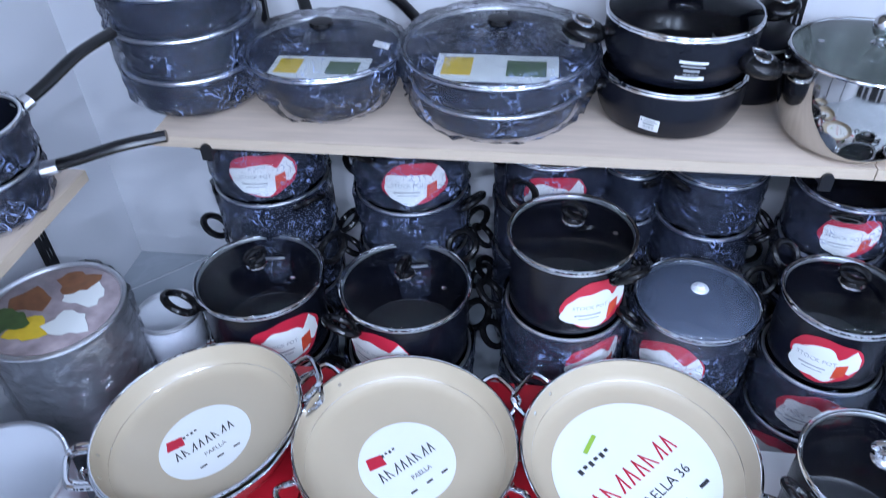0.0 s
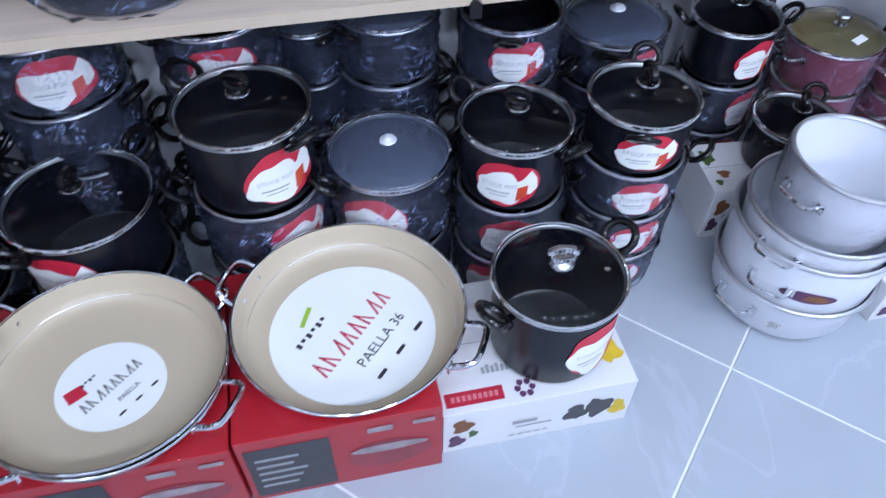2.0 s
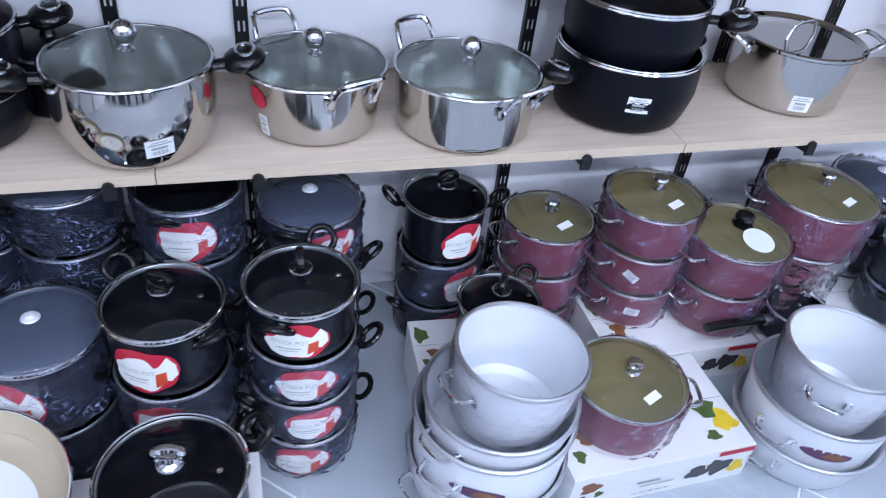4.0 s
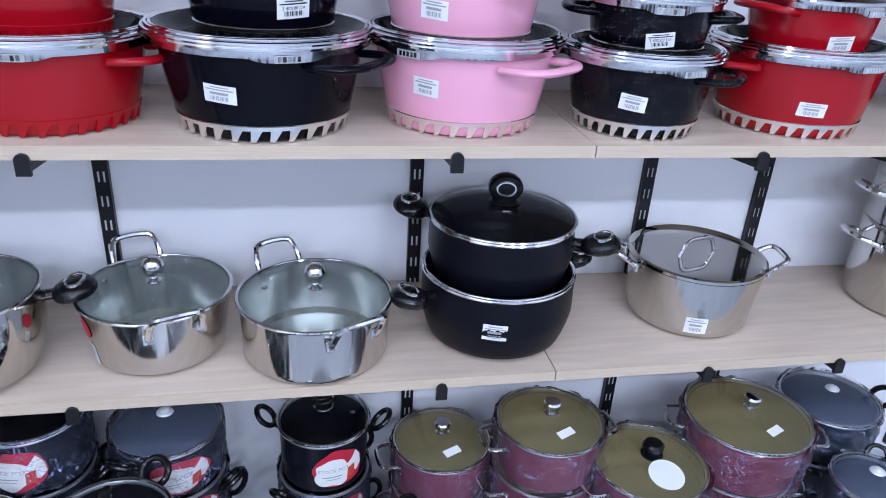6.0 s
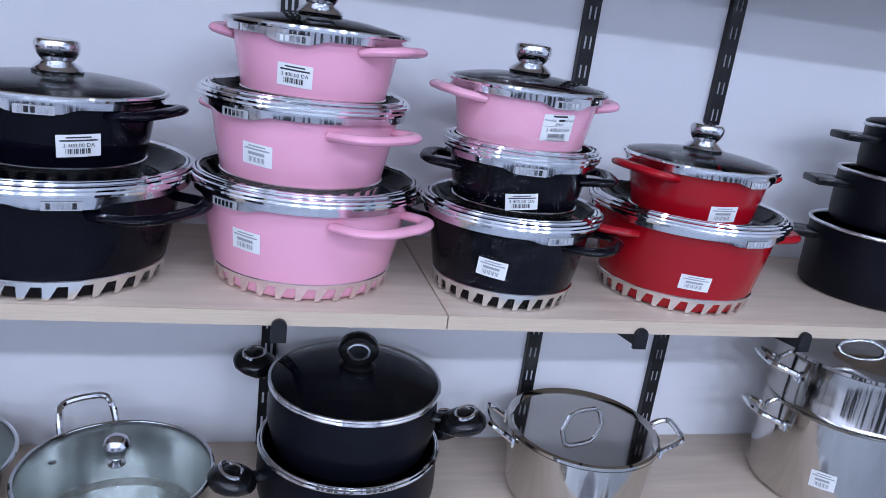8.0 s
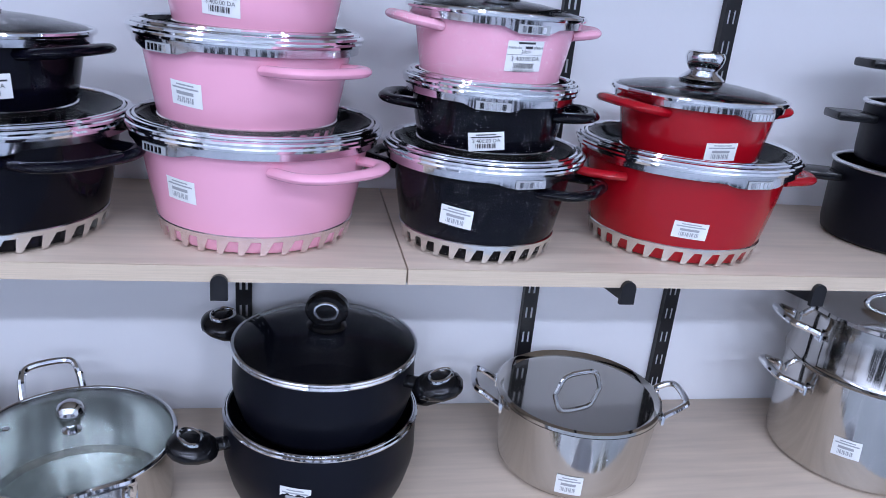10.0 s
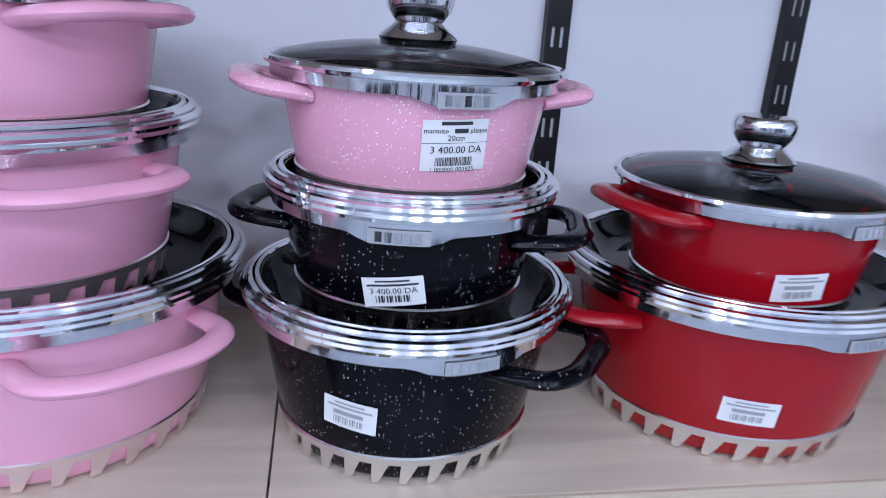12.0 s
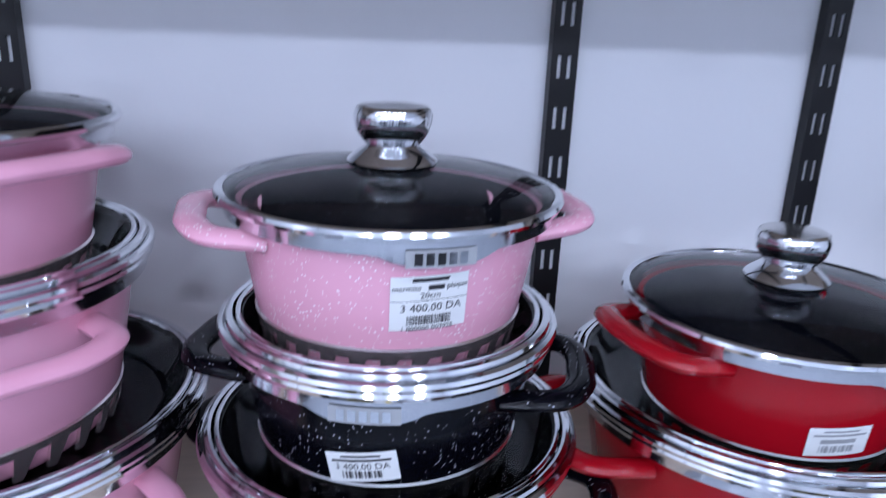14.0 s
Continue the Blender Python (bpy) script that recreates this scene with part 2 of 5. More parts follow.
def tile_material():
    """Pale blue-grey porcelain with faint marbling."""
    m = mat("floor_tile", (0.42, 0.46, 0.50), 0.22, vary=0.12, scale=3.2, rough_vary=0.07, bump=0.012, bump_scale=14)
    nt = m.node_tree
    b = nt.nodes["Principled BSDF"]
    src = b.inputs["Base Color"].links[0].from_socket
    tc = nt.nodes.new("ShaderNodeTexCoord")
    oi = nt.nodes.new("ShaderNodeObjectInfo")
    add = nt.nodes.new("ShaderNodeVectorMath")
    sc = nt.nodes.new("ShaderNodeVectorMath")
    sc.operation = 'SCALE'
    sc.inputs[0].default_value = (7, 5, 3)
    nt.links.new(oi.outputs["Random"], sc.inputs[3])
    nt.links.new(tc.outputs["Object"], add.inputs[0])
    nt.links.new(sc.outputs[0], add.inputs[1])
    n = nt.nodes.new("ShaderNodeTexNoise")
    n.inputs["Scale"].default_value, n.inputs["Detail"].default_value, n.inputs["Distortion"].default_value = 1.6, 7, 1.2
    nt.links.new(add.outputs[0], n.inputs["Vector"])
    sub = nt.nodes.new("ShaderNodeMath")
    sub.operation = 'SUBTRACT'
    sub.inputs[1].default_value = 0.5
    ab = nt.nodes.new("ShaderNodeMath")
    ab.operation = 'ABSOLUTE'
    lt = nt.nodes.new("ShaderNodeMapRange")
    lt.inputs[1].default_value, lt.inputs[2].default_value, lt.inputs[3].default_value, lt.inputs[4].default_value = 0.0, 0.010, 0.22, 0.0
    nt.links.new(n.outputs["Fac"], sub.inputs[0])
    nt.links.new(sub.outputs[0], ab.inputs[0])
    nt.links.new(ab.outputs[0], lt.inputs[0])
    mx = nt.nodes.new("ShaderNodeMix")
    mx.data_type = 'RGBA'
    mx.inputs[7].default_value = (0.60, 0.64, 0.69, 1)
    nt.links.new(lt.outputs[0], mx.inputs[0])
    nt.links.new(src, mx.inputs[6])
    nt.links.new(mx.outputs[2], b.inputs["Base Color"])


tile_material()

# ---- mesh helpers ----


def part(name, bm, material, parent=None, label="", smooth=True, face_up=False):
    me = bpy.data.meshes.new(name)
    bmesh.ops.recalc_face_normals(bm, faces=bm.faces)
    if face_up and sum(f.normal.z * f.calc_area() for f in bm.faces) < 0:
        bmesh.ops.reverse_faces(bm, faces=bm.faces)
    bm.to_mesh(me)
    bm.free()
    if smooth:
        me.polygons.foreach_set("use_smooth", [True] * len(me.polygons))
        me.set_sharp_from_angle(angle=radians(38))
    me.materials.append(MATS[material])
    ob = new(name, me)
    ob.parent = parent
    if label:
        tagged(ob, label)
    return ob


def thing(name, m, label, category, group=""):
    ob = new(name)
    ob.empty_display_size = 0.05
    ob.matrix_world = m
    return tagged(ob, label, category, group)


def lathe(prof, seg=56, bm=None, wave=None):
    """A turned shape from (radius, height) pairs; wave(angle, index) adds to a height."""
    bm = bm or bmesh.new()
    rings = []
    for i, (r, z) in enumerate(prof):
        if r < 1e-6:
            rings.append([bm.verts.new((0, 0, z))])
        else:
            rings.append([bm.verts.new((r * math.cos(2 * math.pi * k / seg), r * math.sin(2 * math.pi * k / seg),
                                        z + (wave(2 * math.pi * k / seg, i) if wave else 0))) for k in range(seg)])
    for a, b in zip(rings, rings[1:]):
        for k in range(seg):
            q = (k + 1) % seg
            if len(a) == 1 and len(b) == 1:
                continue
            if len(a) == 1:
                bm.faces.new((a[0], b[k], b[q]))
            elif len(b) == 1:
                bm.faces.new((a[k], a[q], b[0]))
            else:
                bm.faces.new((a[k], a[q], b[q], b[k]))
    return bm


def ring(radius, z, thick, seg=56, bm=None, tall=1.0):
    """A rounded rim."""
    n = 8
    bm = bm or bmesh.new()
    rows = [[bm.verts.new(((radius + thick * math.cos(2 * math.pi * j / n)) * math.cos(2 * math.pi * k / seg),
                           (radius + thick * math.cos(2 * math.pi * j / n)) * math.sin(2 * math.pi * k / seg),
                           z + tall * thick * math.sin(2 * math.pi * j / n))) for j in range(n)] for k in range(seg)]
    for k in range(seg):
        for j in range(n):
            a, b = rows[k], rows[(k + 1) % seg]
            bm.faces.new((a[j], b[j], b[(j + 1) % n], a[(j + 1) % n]))
    return bm


def tube(points, wide, tall=None, seg=10, bm=None, up=(0, 0, 1), closed=False):
    """A bar of oval section along points."""
    bm = bm or bmesh.new()
    tall = tall or wide
    pts = [Vector(p) for p in points]
    rows = []
    n = len(pts)
    for i, p in enumerate(pts):
        a = pts[(i - 1) % n] if (closed or i > 0) else p
        b = pts[(i + 1) % n] if (closed or i < n - 1) else p
        t = (b - a).normalized()
        u = Vector(up)
        side = t.cross(u)
        if side.length < 1e-4:
            side = t.cross(Vector((0, 1, 0.01)))
        side.normalize()
        top = side.cross(t).normalized()
        rows.append([bm.verts.new(p + side * wide * math.cos(2 * math.pi * j / seg) + top * tall * math.sin(2 * math.pi * j / seg)) for j in range(seg)])
    for i in range(n if closed else n - 1):
        a, b = rows[i], rows[(i + 1) % n]
        for j in range(seg):
            bm.faces.new((a[j], b[j], b[(j + 1) % seg], a[(j + 1) % seg]))
    if not closed:
        bm.faces.new(rows[0])
        bm.faces.new(rows[-1])
    return bm


def smooth_path(points, n=6, closed=False):
    """A rounder line through points (Catmull-Rom)."""
    p = [Vector(q) for q in points]
    out = []
    count = len(p) if closed else len(p) - 1
    for i in range(count):
        if closed:
            a, b, c, d = p[i - 1], p[i], p[(i + 1) % len(p)], p[(i + 2) % len(p)]
        else:
            a, b, c, d = p[max(i - 1, 0)], p[i], p[i + 1], p[min(i + 2, len(p) - 1)]
        for k in range(n):
            t = k / n
            out.append(0.5 * ((2 * b) + (c - a) * t + (2 * a - 5 * b + 4 * c - d) * t * t + (3 * b - a - 3 * c + d) * t ** 3))
    if not closed:
        out.append(p[-1])
    return out


def block(x0, y0, z0, x1, y1, z1, bevel=0.0, bm=None):
    tmp = bmesh.new()
    bmesh.ops.create_cube(tmp, size=1, matrix=Matrix.LocRotScale(((x0 + x1) / 2, (y0 + y1) / 2, (z0 + z1) / 2), None, (x1 - x0, y1 - y0, z1 - z0)))
    if bevel:
        bmesh.ops.bevel(tmp, geom=list(tmp.edges), offset=bevel, segments=2, profile=0.6, affect='EDGES')
    if bm is None:
        return tmp
    me = bpy.data.meshes.new("tmp")
    tmp.to_mesh(me)
    tmp.free()
    bm.from_mesh(me)
    bpy.data.meshes.remove(me)
    return bm


def turned(bm, m):
    bmesh.ops.transform(bm, matrix=m, verts=bm.verts)
    return bm


def text_data(text, size, align='CENTER'):
    """Flat lettering as plain vertices and faces, centred on x."""
    cu = bpy.data.curves.new("lettering", 'FONT')
    cu.body, cu.size, cu.align_x, cu.resolution_u = text, size, align, 2
    ob = bpy.data.objects.new("lettering", cu)
    scene.collection.objects.link(ob)
    dg = bpy.context.evaluated_depsgraph_get()
    me = ob.evaluated_get(dg).to_mesh()
    data = ([tuple(v.co) for v in me.vertices], [tuple(p.vertices) for p in me.polygons])
    ob.evaluated_get(dg).to_mesh_clear()
    bpy.data.objects.remove(ob)
    bpy.data.curves.remove(cu)
    return data


LETTERING = {
    "product": text_data("marmite           plaque", 0.0050),
    "size": text_data("20cm", 0.0056),
    "price": text_data("3 400.00 DA", 0.0072),
    "small_price": text_data("3 400.00 DA", 0.0066),
    "code": text_data("1 000000 003925", 0.0046),
    "stock_pot": text_data("STOCK POT", 0.012),
    "paella": text_data("PAELLA 36", 0.026),
    "paella_small": text_data("PAELLA", 0.012),
}


def letters(bm, key, x, z):
    """Adds lettering in the x-z plane at (x, z), to be bent later."""
    vs, fs = LETTERING[key]
    made = [bm.verts.new((x + a, 0, z + b)) for a, b, _ in vs]
    for f in fs:
        try:
            bm.faces.new([made[i] for i in f])
        except ValueError:
            pass
    return bm


def plate(bm, x0, z0, x1, z1, n=6):
    """A flat strip in the x-z plane, split so that it can be bent."""
    cols = [(bm.verts.new((x0 + (x1 - x0) * i / n, 0, z0)), bm.verts.new((x0 + (x1 - x0) * i / n, 0, z1))) for i in range(n + 1)]
    for a, b in zip(cols, cols[1:]):
        bm.faces.new((a[0], b[0], b[1], a[1]))
    return bm


def outline(bm, pts):
    """A flat shape in the x-z plane from its outline, cut into slices."""
    vs = [bm.verts.new((x, 0, z)) for x, z in pts]
    bm.faces.new(vs)
    xs = [p[0] for p in pts]
    for i in range(1, 6):
        x = min(xs) + (max(xs) - min(xs)) * i / 6
        bmesh.ops.bisect_plane(bm, geom=bm.verts[:] + bm.edges[:] + bm.faces[:], plane_co=(x, 0, 0), plane_no=(1, 0, 0))
    return bm


def wrapped(bm, radius_at, degrees, z, lift, tilt=0.0):
    """Bends a flat x-z shape round a turned wall: radius_at(z) plus lift, facing degrees."""
    a0 = radians(degrees)
    c, s = math.cos(radians(tilt)), math.sin(radians(tilt))
    for v in bm.verts:
        x, h = v.co.x * c - v.co.z * s, v.co.x * s + v.co.z * c
        zz = z + h
        r = radius_at(zz) + lift
        a = a0 + x / r
        v.co = (r * math.cos(a), r * math.sin(a), zz)
    return bm


def blob(w, h, n=36, seed=1, rough=0.12):
    """A rounded uneven outline of about that width and height."""
    rnd = random.Random(seed)
    p = [rnd.uniform(0, 6.28) for _ in range(3)]
    out = []
    for k in range(n):
        a = 2 * math.pi * k / n
        q = 1 + rough * (0.8 * math.sin(3 * a + p[0]) + 0.6 * math.sin(5 * a + p[1]) + 0.3 * math.sin(8 * a + p[2]))
        out.append((w / 2 * math.cos(a) * q, h / 2 * math.sin(a) * q))
    return out


def price_sticker(parent, radius_at, degrees, z, w=0.040, h=0.026, tilt=0.0, price=False):
    """A white price sticker with a barcode and unreadable print."""
    st = part("price_sticker", wrapped(plate(bmesh.new(), -w / 2, -h / 2, w / 2, h / 2), radius_at, degrees, z, 0.0009, tilt), "paper_white", parent, "white printed price sticker")
    bm = bmesh.new()
    plate(bm, -w * 0.28, h * 0.34, w * 0.28, h * 0.40, 2)
    plate(bm, -w * 0.42, h * 0.20, w * 0.42, h * 0.27, 3)
    if price:
        letters(bm, "small_price", 0.0, -h * 0.06)
    else:
        plate(bm, -w * 0.30, -h * 0.04, w * 0.26, h * 0.10, 3)
    for k in range(13):
        plate(bm, -w * 0.30 + k * w * 0.045, -h * 0.36, -w * 0.30 + k * w * 0.045 + w * (0.012 + 0.012 * (k * 7 % 3)), -h * 0.12, 1)
    tagged(part("print", wrapped(bm, radius_at, degrees, z, 0.0014, tilt), "ink_black" if price else "ink_grey", st), kind="stuff")
    return st


# ---- structure ----


def slab(name, x0, y0, z0, x1, y1, z1, material, bevel=0.0):
    return tagged(part(name, block(x0, y0, z0, x1, y1, z1, bevel), material, smooth=False), kind="structure")


slab("wall_north", LEFT_X - 0.15, WALL_Y, 0, RIGHT_X + 0.15, WALL_Y + 0.15, CEIL_Z, "wall_paint")
slab("wall_west", LEFT_X - 0.15, BACK_Y, 0, LEFT_X, WALL_Y, CEIL_Z, "side_wall_paint")
slab("wall_east", RIGHT_X, BACK_Y, 0, RIGHT_X + 0.15, WALL_Y, CEIL_Z, "side_wall_paint")
slab("wall_south", LEFT_X - 0.15, BACK_Y - 0.15, 0, RIGHT_X + 0.15, BACK_Y, CEIL_Z, "far_wall_paint")
# unseen striped panels behind the camera, added so the steel mirrors dark and pale bands
low_x = LEFT_X
for k in range(27):
    width = (0.34, 0.12, 0.26, 0.18, 0.44, 0.10, 0.20)[k % 7]
    slab("low_wall", low_x, -1.90, 0, low_x + width - 0.002, -1.80, 1.40, "dark_reflection_panel" if k % 2 == 0 else "side_wall_paint")
    low_x += width
slab("ceiling", LEFT_X - 0.15, BACK_Y - 0.15, CEIL_Z, RIGHT_X + 0.15, WALL_Y + 0.15, CEIL_Z + 0.12, "ceiling_paint")
floor = slab("floor", LEFT_X - 0.15, BACK_Y - 0.15, -0.12, RIGHT_X + 0.15, WALL_Y + 0.15, -0.002, "grout")


# ---- shelving ----
SHELF_LOW, SHELF_UP, SHELF_TOP, SHELF_T, FRONT_Y = 0.589, 1.013, 1.585, 0.021, 1.005
POSTS = [-0.568, 0.49, 0.722, 1.326, 1.84, 2.123, 2.75, 3.05]


def shelf_board(x0, x1, z, label, y0=FRONT_Y, y1=WALL_Y - 0.004):
    t = thing("shelf_board", pose(x0, y0, z), label, "shelf", "plywood shelf boards")
    w, d = x1 - x0, y1 - y0
    part("board", block(0.0, 0.004, 0, w, d, SHELF_T, 0.0008), "plywood", t)
    part("front_edge", block(0.0, 0.0, 0.0005, w, 0.004, SHELF_T - 0.0005), "plywood_edge", t, "layered plywood edge", smooth=False)
    return t


for z, joints in ((SHELF_LOW, (-0.672, 0.562, 1.536, 2.62, 3.9)), (SHELF_UP, (-0.672, 0.562, 1.548, 2.62, 3.9)), (SHELF_TOP, (-0.672, 0.562, 1.548, 2.62, 3.9))):
    for a, b in zip(joints, joints[1:]):
        shelf_board(a + 0.001, b - 0.001, z, "pale plywood shelf board on black brackets")
for z in (SHELF_LOW, SHELF_UP, SHELF_TOP):
    b = thing("shelf_board", pose(-0.733, -0.9, z, 0, 0, 90), "pale plywood shelf board on the side wall", "shelf", "plywood shelf boards")
    part("board", block(0.0, 0.004, 0, 1.79, 0.312, SHELF_T, 0.0008), "plywood", b)
    part("front_edge", block(0.0, 0.0, 0.0005, 1.79, 0.004, SHELF_T - 0.0005), "plywood_edge", b, "layered plywood edge", smooth=False)


def upright_post(m):
    """A black slotted wall upright with two rows of slots through its face."""
    t = thing("shelf_upright", m, "black slotted metal shelf upright on the wall", "shelf upright", "shelf uprights")
    bm = bmesh.new()
    h, w, d = 2.1, 0.027, 0.014
    cols = ((-w / 2, -0.0070), (-0.0030, 0.0030), (0.0070, w / 2))
    for a, b in cols:
        block(a, -d, 0, b, -d + 0.002, h, bm=bm)
    for k in range(int(h / 0.05)):
        for a, b in ((-0.0070, -0.0030), (0.0030, 0.0070)):
            block(a, -d, k * 0.05, b, -d + 0.002, k * 0.05 + 0.028, bm=bm)
    block(-w / 2, -d + 0.002, 0, -w / 2 + 0.002, 0, h, bm=bm)
    block(w / 2 - 0.002, -d + 0.002, 0, w / 2, 0, h, bm=bm)
    part("channel", bm, "black_metal", t, smooth=False)
    part("slot_backing", block(-w / 2 + 0.002, -d + 0.004, 0.01, w / 2 - 0.002, -d + 0.006, h - 0.01), "slot_shade", t, smooth=False)
    return t


first_post = upright_post(pose(POSTS[0], WALL_Y - 0.001, 0.02))
for x in POSTS[1:]:
    copy_thing(first_post, pose(x, WALL_Y - 0.001, 0.02))
for y in (1.06, 0.30, -0.45):
    copy_thing(first_post, pose(LEFT_X + 0.001, y, 0.02, 0, 0, 90))


def bracket(m, reach):
    """A tapered blade under a board with an upturned rounded tip at the front."""
    t = thing("shelf_bracket", m, "black metal shelf bracket with a rounded tip", "shelf bracket", "shelf brackets")
    bm = bmesh.new()
    side = [(0, 0.0), (0, -0.055), (-0.06, -0.05), (-reach, -0.018), (-reach, 0.0)]
    lo = [bm.verts.new((-0.004, y, z)) for y, z in side]
    hi = [bm.verts.new((0.004, y, z)) for y, z in side]
    bm.faces.new(lo)
    bm.faces.new(hi)
    for i in range(len(side)):
        j = (i + 1) % len(side)
        bm.faces.new((lo[i], lo[j], hi[j], hi[i]))
    part("blade", bm, "black_metal", t, smooth=False)
    bm = bmesh.new()
    tip = [(-0.010, -0.020), (0.010, -0.020)] + [(0.010 * math.cos(a), 0.002 + 0.010 * math.sin(a)) for a in [math.pi * k / 8 for k in range(9)]]
    f = [bm.verts.new((x, -reach - 0.007, z)) for x, z in tip]
    g = [bm.verts.new((x, -reach - 0.001, z)) for x, z in tip]
    bm.faces.new(f)
    bm.faces.new(g)
    for i in range(len(tip)):
        j = (i + 1) % len(tip)
        bm.faces.new((f[i], f[j], g[j], g[i]))
    part("tip", bm, "black_metal", t, smooth=False)
    return t


first_bracket = bracket(pose(POSTS[0], WALL_Y - 0.016, SHELF_LOW - 0.0005), 0.359)
for z in (SHELF_LOW, SHELF_UP, SHELF_TOP):
    for x in POSTS:
        if (z, x) != (SHELF_LOW, POSTS[0]):
            copy_thing(first_bracket, pose(x, WALL_Y - 0.016, z - 0.0005))
    for y in (0.30, -0.45):
        copy_thing(first_bracket, pose(LEFT_X + 0.016, y, z - 0.0005, 0, 0, 90) @ Matrix.Diagonal((1, 0.87, 1, 1)))

# ---- kinds of cookware ----


def loop_handle(parent, degrees, r, z, width, reach, wide, tall, material, rise=0.0, name="handle", label=""):
    """A bow-shaped side handle standing out from a wall of radius r."""
    pts = [(r - 0.016, -width / 2, -0.002), (r + reach * 0.55, -width * 0.47, rise * 0.5), (r + reach * 0.95, -width * 0.26, rise), (r + reach, 0, rise),
           (r + reach * 0.95, width * 0.26, rise), (r + reach * 0.55, width * 0.47, rise * 0.5), (r - 0.016, width / 2, -0.002)]
    bm = tube(smooth_path(pts, 8), wide, tall, 14)
    turned(bm, Matrix.Translation((0, 0, z)) @ Matrix.Rotation(radians(degrees), 4, 'Z'))
    return part(name, bm, material, parent, label)


def casserole(x, y, z, r, h, paint, label, handles=0.0, lid="knob", stickers=(), teeth="cast_teeth", plate_at=None, group="stacked casseroles", text=False, lean=(0, 0)):
    """A flared cast casserole with a wide bright lid band; lid: knob (upright), flipped."""
    t = thing("casserole", pose(x, y, z, *lean), label, "casserole", group)
    band = 0.0115
    if lid == "knob":
        h -= 0.0075
        band = 0.0105
    rb, rt, hb = r * 0.755, r * 0.915, h - 0.006

    def wall(zz):
        u = min(max(zz / hb, 0), 1)
        return rb + (rt - rb) * (1.25 * u - 0.25 * u * u)

    prof = [(0, 0.0015), (rb - 0.012, 0.0015), (rb - 0.004, 0.003), (rb, 0.008)] + [(wall(hb * k / 10), hb * k / 10) for k in range(2, 11)] + [(rt - 0.004, hb)]
    part("body", lathe(prof), paint, t)
    part("interior", lathe([(rt - 0.0045, hb - 0.0005)] + [(wall(hb * k / 8) - 0.006, hb * k / 8) for k in range(7, 0, -1)] + [(rb - 0.012, 0.009), (0, 0.009)]), "nonstick", t, "black speckled non-stick inside")
    # base ring with slanted teeth
    bm = lathe([(wall(0.020) + 0.0016, 0.020), (wall(0.026) + 0.0018, 0.026), (wall(0.027) + 0.0002, 0.0272)])
    n = 30
    for k in range(n):
        a = 2 * math.pi * k / n
        quad = []
        for da, zz in ((-0.01, 0.0205), (0.112, 0.0205), (0.035, 0.002), (-0.02, 0.002)):
            rr = wall(max(zz, 0.004)) + 0.0016
            quad.append(((rr) * math.cos(a + da), (rr) * math.sin(a + da), zz))
        inner = [(q[0] * 0.97, q[1] * 0.97, q[2]) for q in quad]
        o = [bm.verts.new(q) for q in quad]
        i2 = [bm.verts.new(q) for q in inner]
        bm.faces.new(o)
        for j in range(4):
            bm.faces.new((o[j], o[(j + 1) % 4], i2[(j + 1) % 4], i2[j]))
    part("base_ring", bm, teeth, t, "pale metal base ring with slanted teeth")
    # bright band, deeper where the name plate is and over the handles
    front = radians(plate_at if plate_at is not None else -90)

    def dip(a, i):
        d = 0
        for c, w in ((front, 0.34), (front + math.pi, 0.34)):
            q = abs((a - c + math.pi) % (2 * math.pi) - math.pi)
            d += min(max((w - q) / 0.12, 0), 1)
        return -0.0055 * min(d, 1) if i in (0, 1) else 0

    part("lid_band", lathe([(rt + 0.001, h - band), (r * 0.979, h - band - 0.0005), (r * 0.983, h - 0.005), (r * 0.99, h - 0.001), (rt, h - 0.001)], 96, wave=dip), "turned_band", t, "wide bright metal band")
    bm = plate(bmesh.new(), -0.021, -0.0052, 0.021, 0.0052)
    np_ = part("name_plate", wrapped(bm, lambda zz: r * 0.9795, math.degrees(front), h - 0.0125, 0.0012), "ink_grey", t, "grey stamped name plate")
    bm = bmesh.new()
    for k in range(5):
        plate(bm, -0.016 + k * 0.0066, -0.0035, -0.016 + k * 0.0066 + 0.0046, 0.0035, 1)
    tagged(part("stamping", wrapped(bm, lambda zz: r * 0.9795, math.degrees(front), h - 0.0125, 0.0018), "chrome", np_), kind="stuff")
    low, reach, rise = (0.018, 0.030, 0.005) if lid == "knob" else (0.0260, 0.037, 0.001)
    for d in (0, 180):
        loop_handle(t, handles + d, wall(h - low), h - low, r * 0.84, reach * r / 0.118, 0.0100, 0.0062, paint, rise)
    if lid == "knob":
        part("lid_rim", ring(r, h + 0.001, 0.0036, 72), "chrome", t)
        gl = part("glass_lid", lathe([(r - 0.003, h + 0.002), (r * 0.93, h + 0.005), (r * 0.75, h + 0.010), (r * 0.5, h + 0.0145), (r * 0.25, h + 0.0170), (0, h + 0.0178)]), "lid_glass", t, "clear glass lid", face_up=True)
        gl.visible_shadow = False
        z0 = h + 0.0170
        part("knob_foot", lathe([(0, z0), (0.029, z0), (0.0305, z0 + 0.003), (0.029, z0 + 0.005), (0.024, z0 + 0.009), (0.0190, z0 + 0.0125), (0.0180, z0 + 0.0145)], 40), "chrome", t)
        part("knob", lathe([(0.0178, z0 + 0.014), (0.0205, z0 + 0.017), (0.0245, z0 + 0.023), (0.0262, z0 + 0.030), (0.0262, z0 + 0.034), (0.0245, z0 + 0.0375)], 40), "chrome", t)
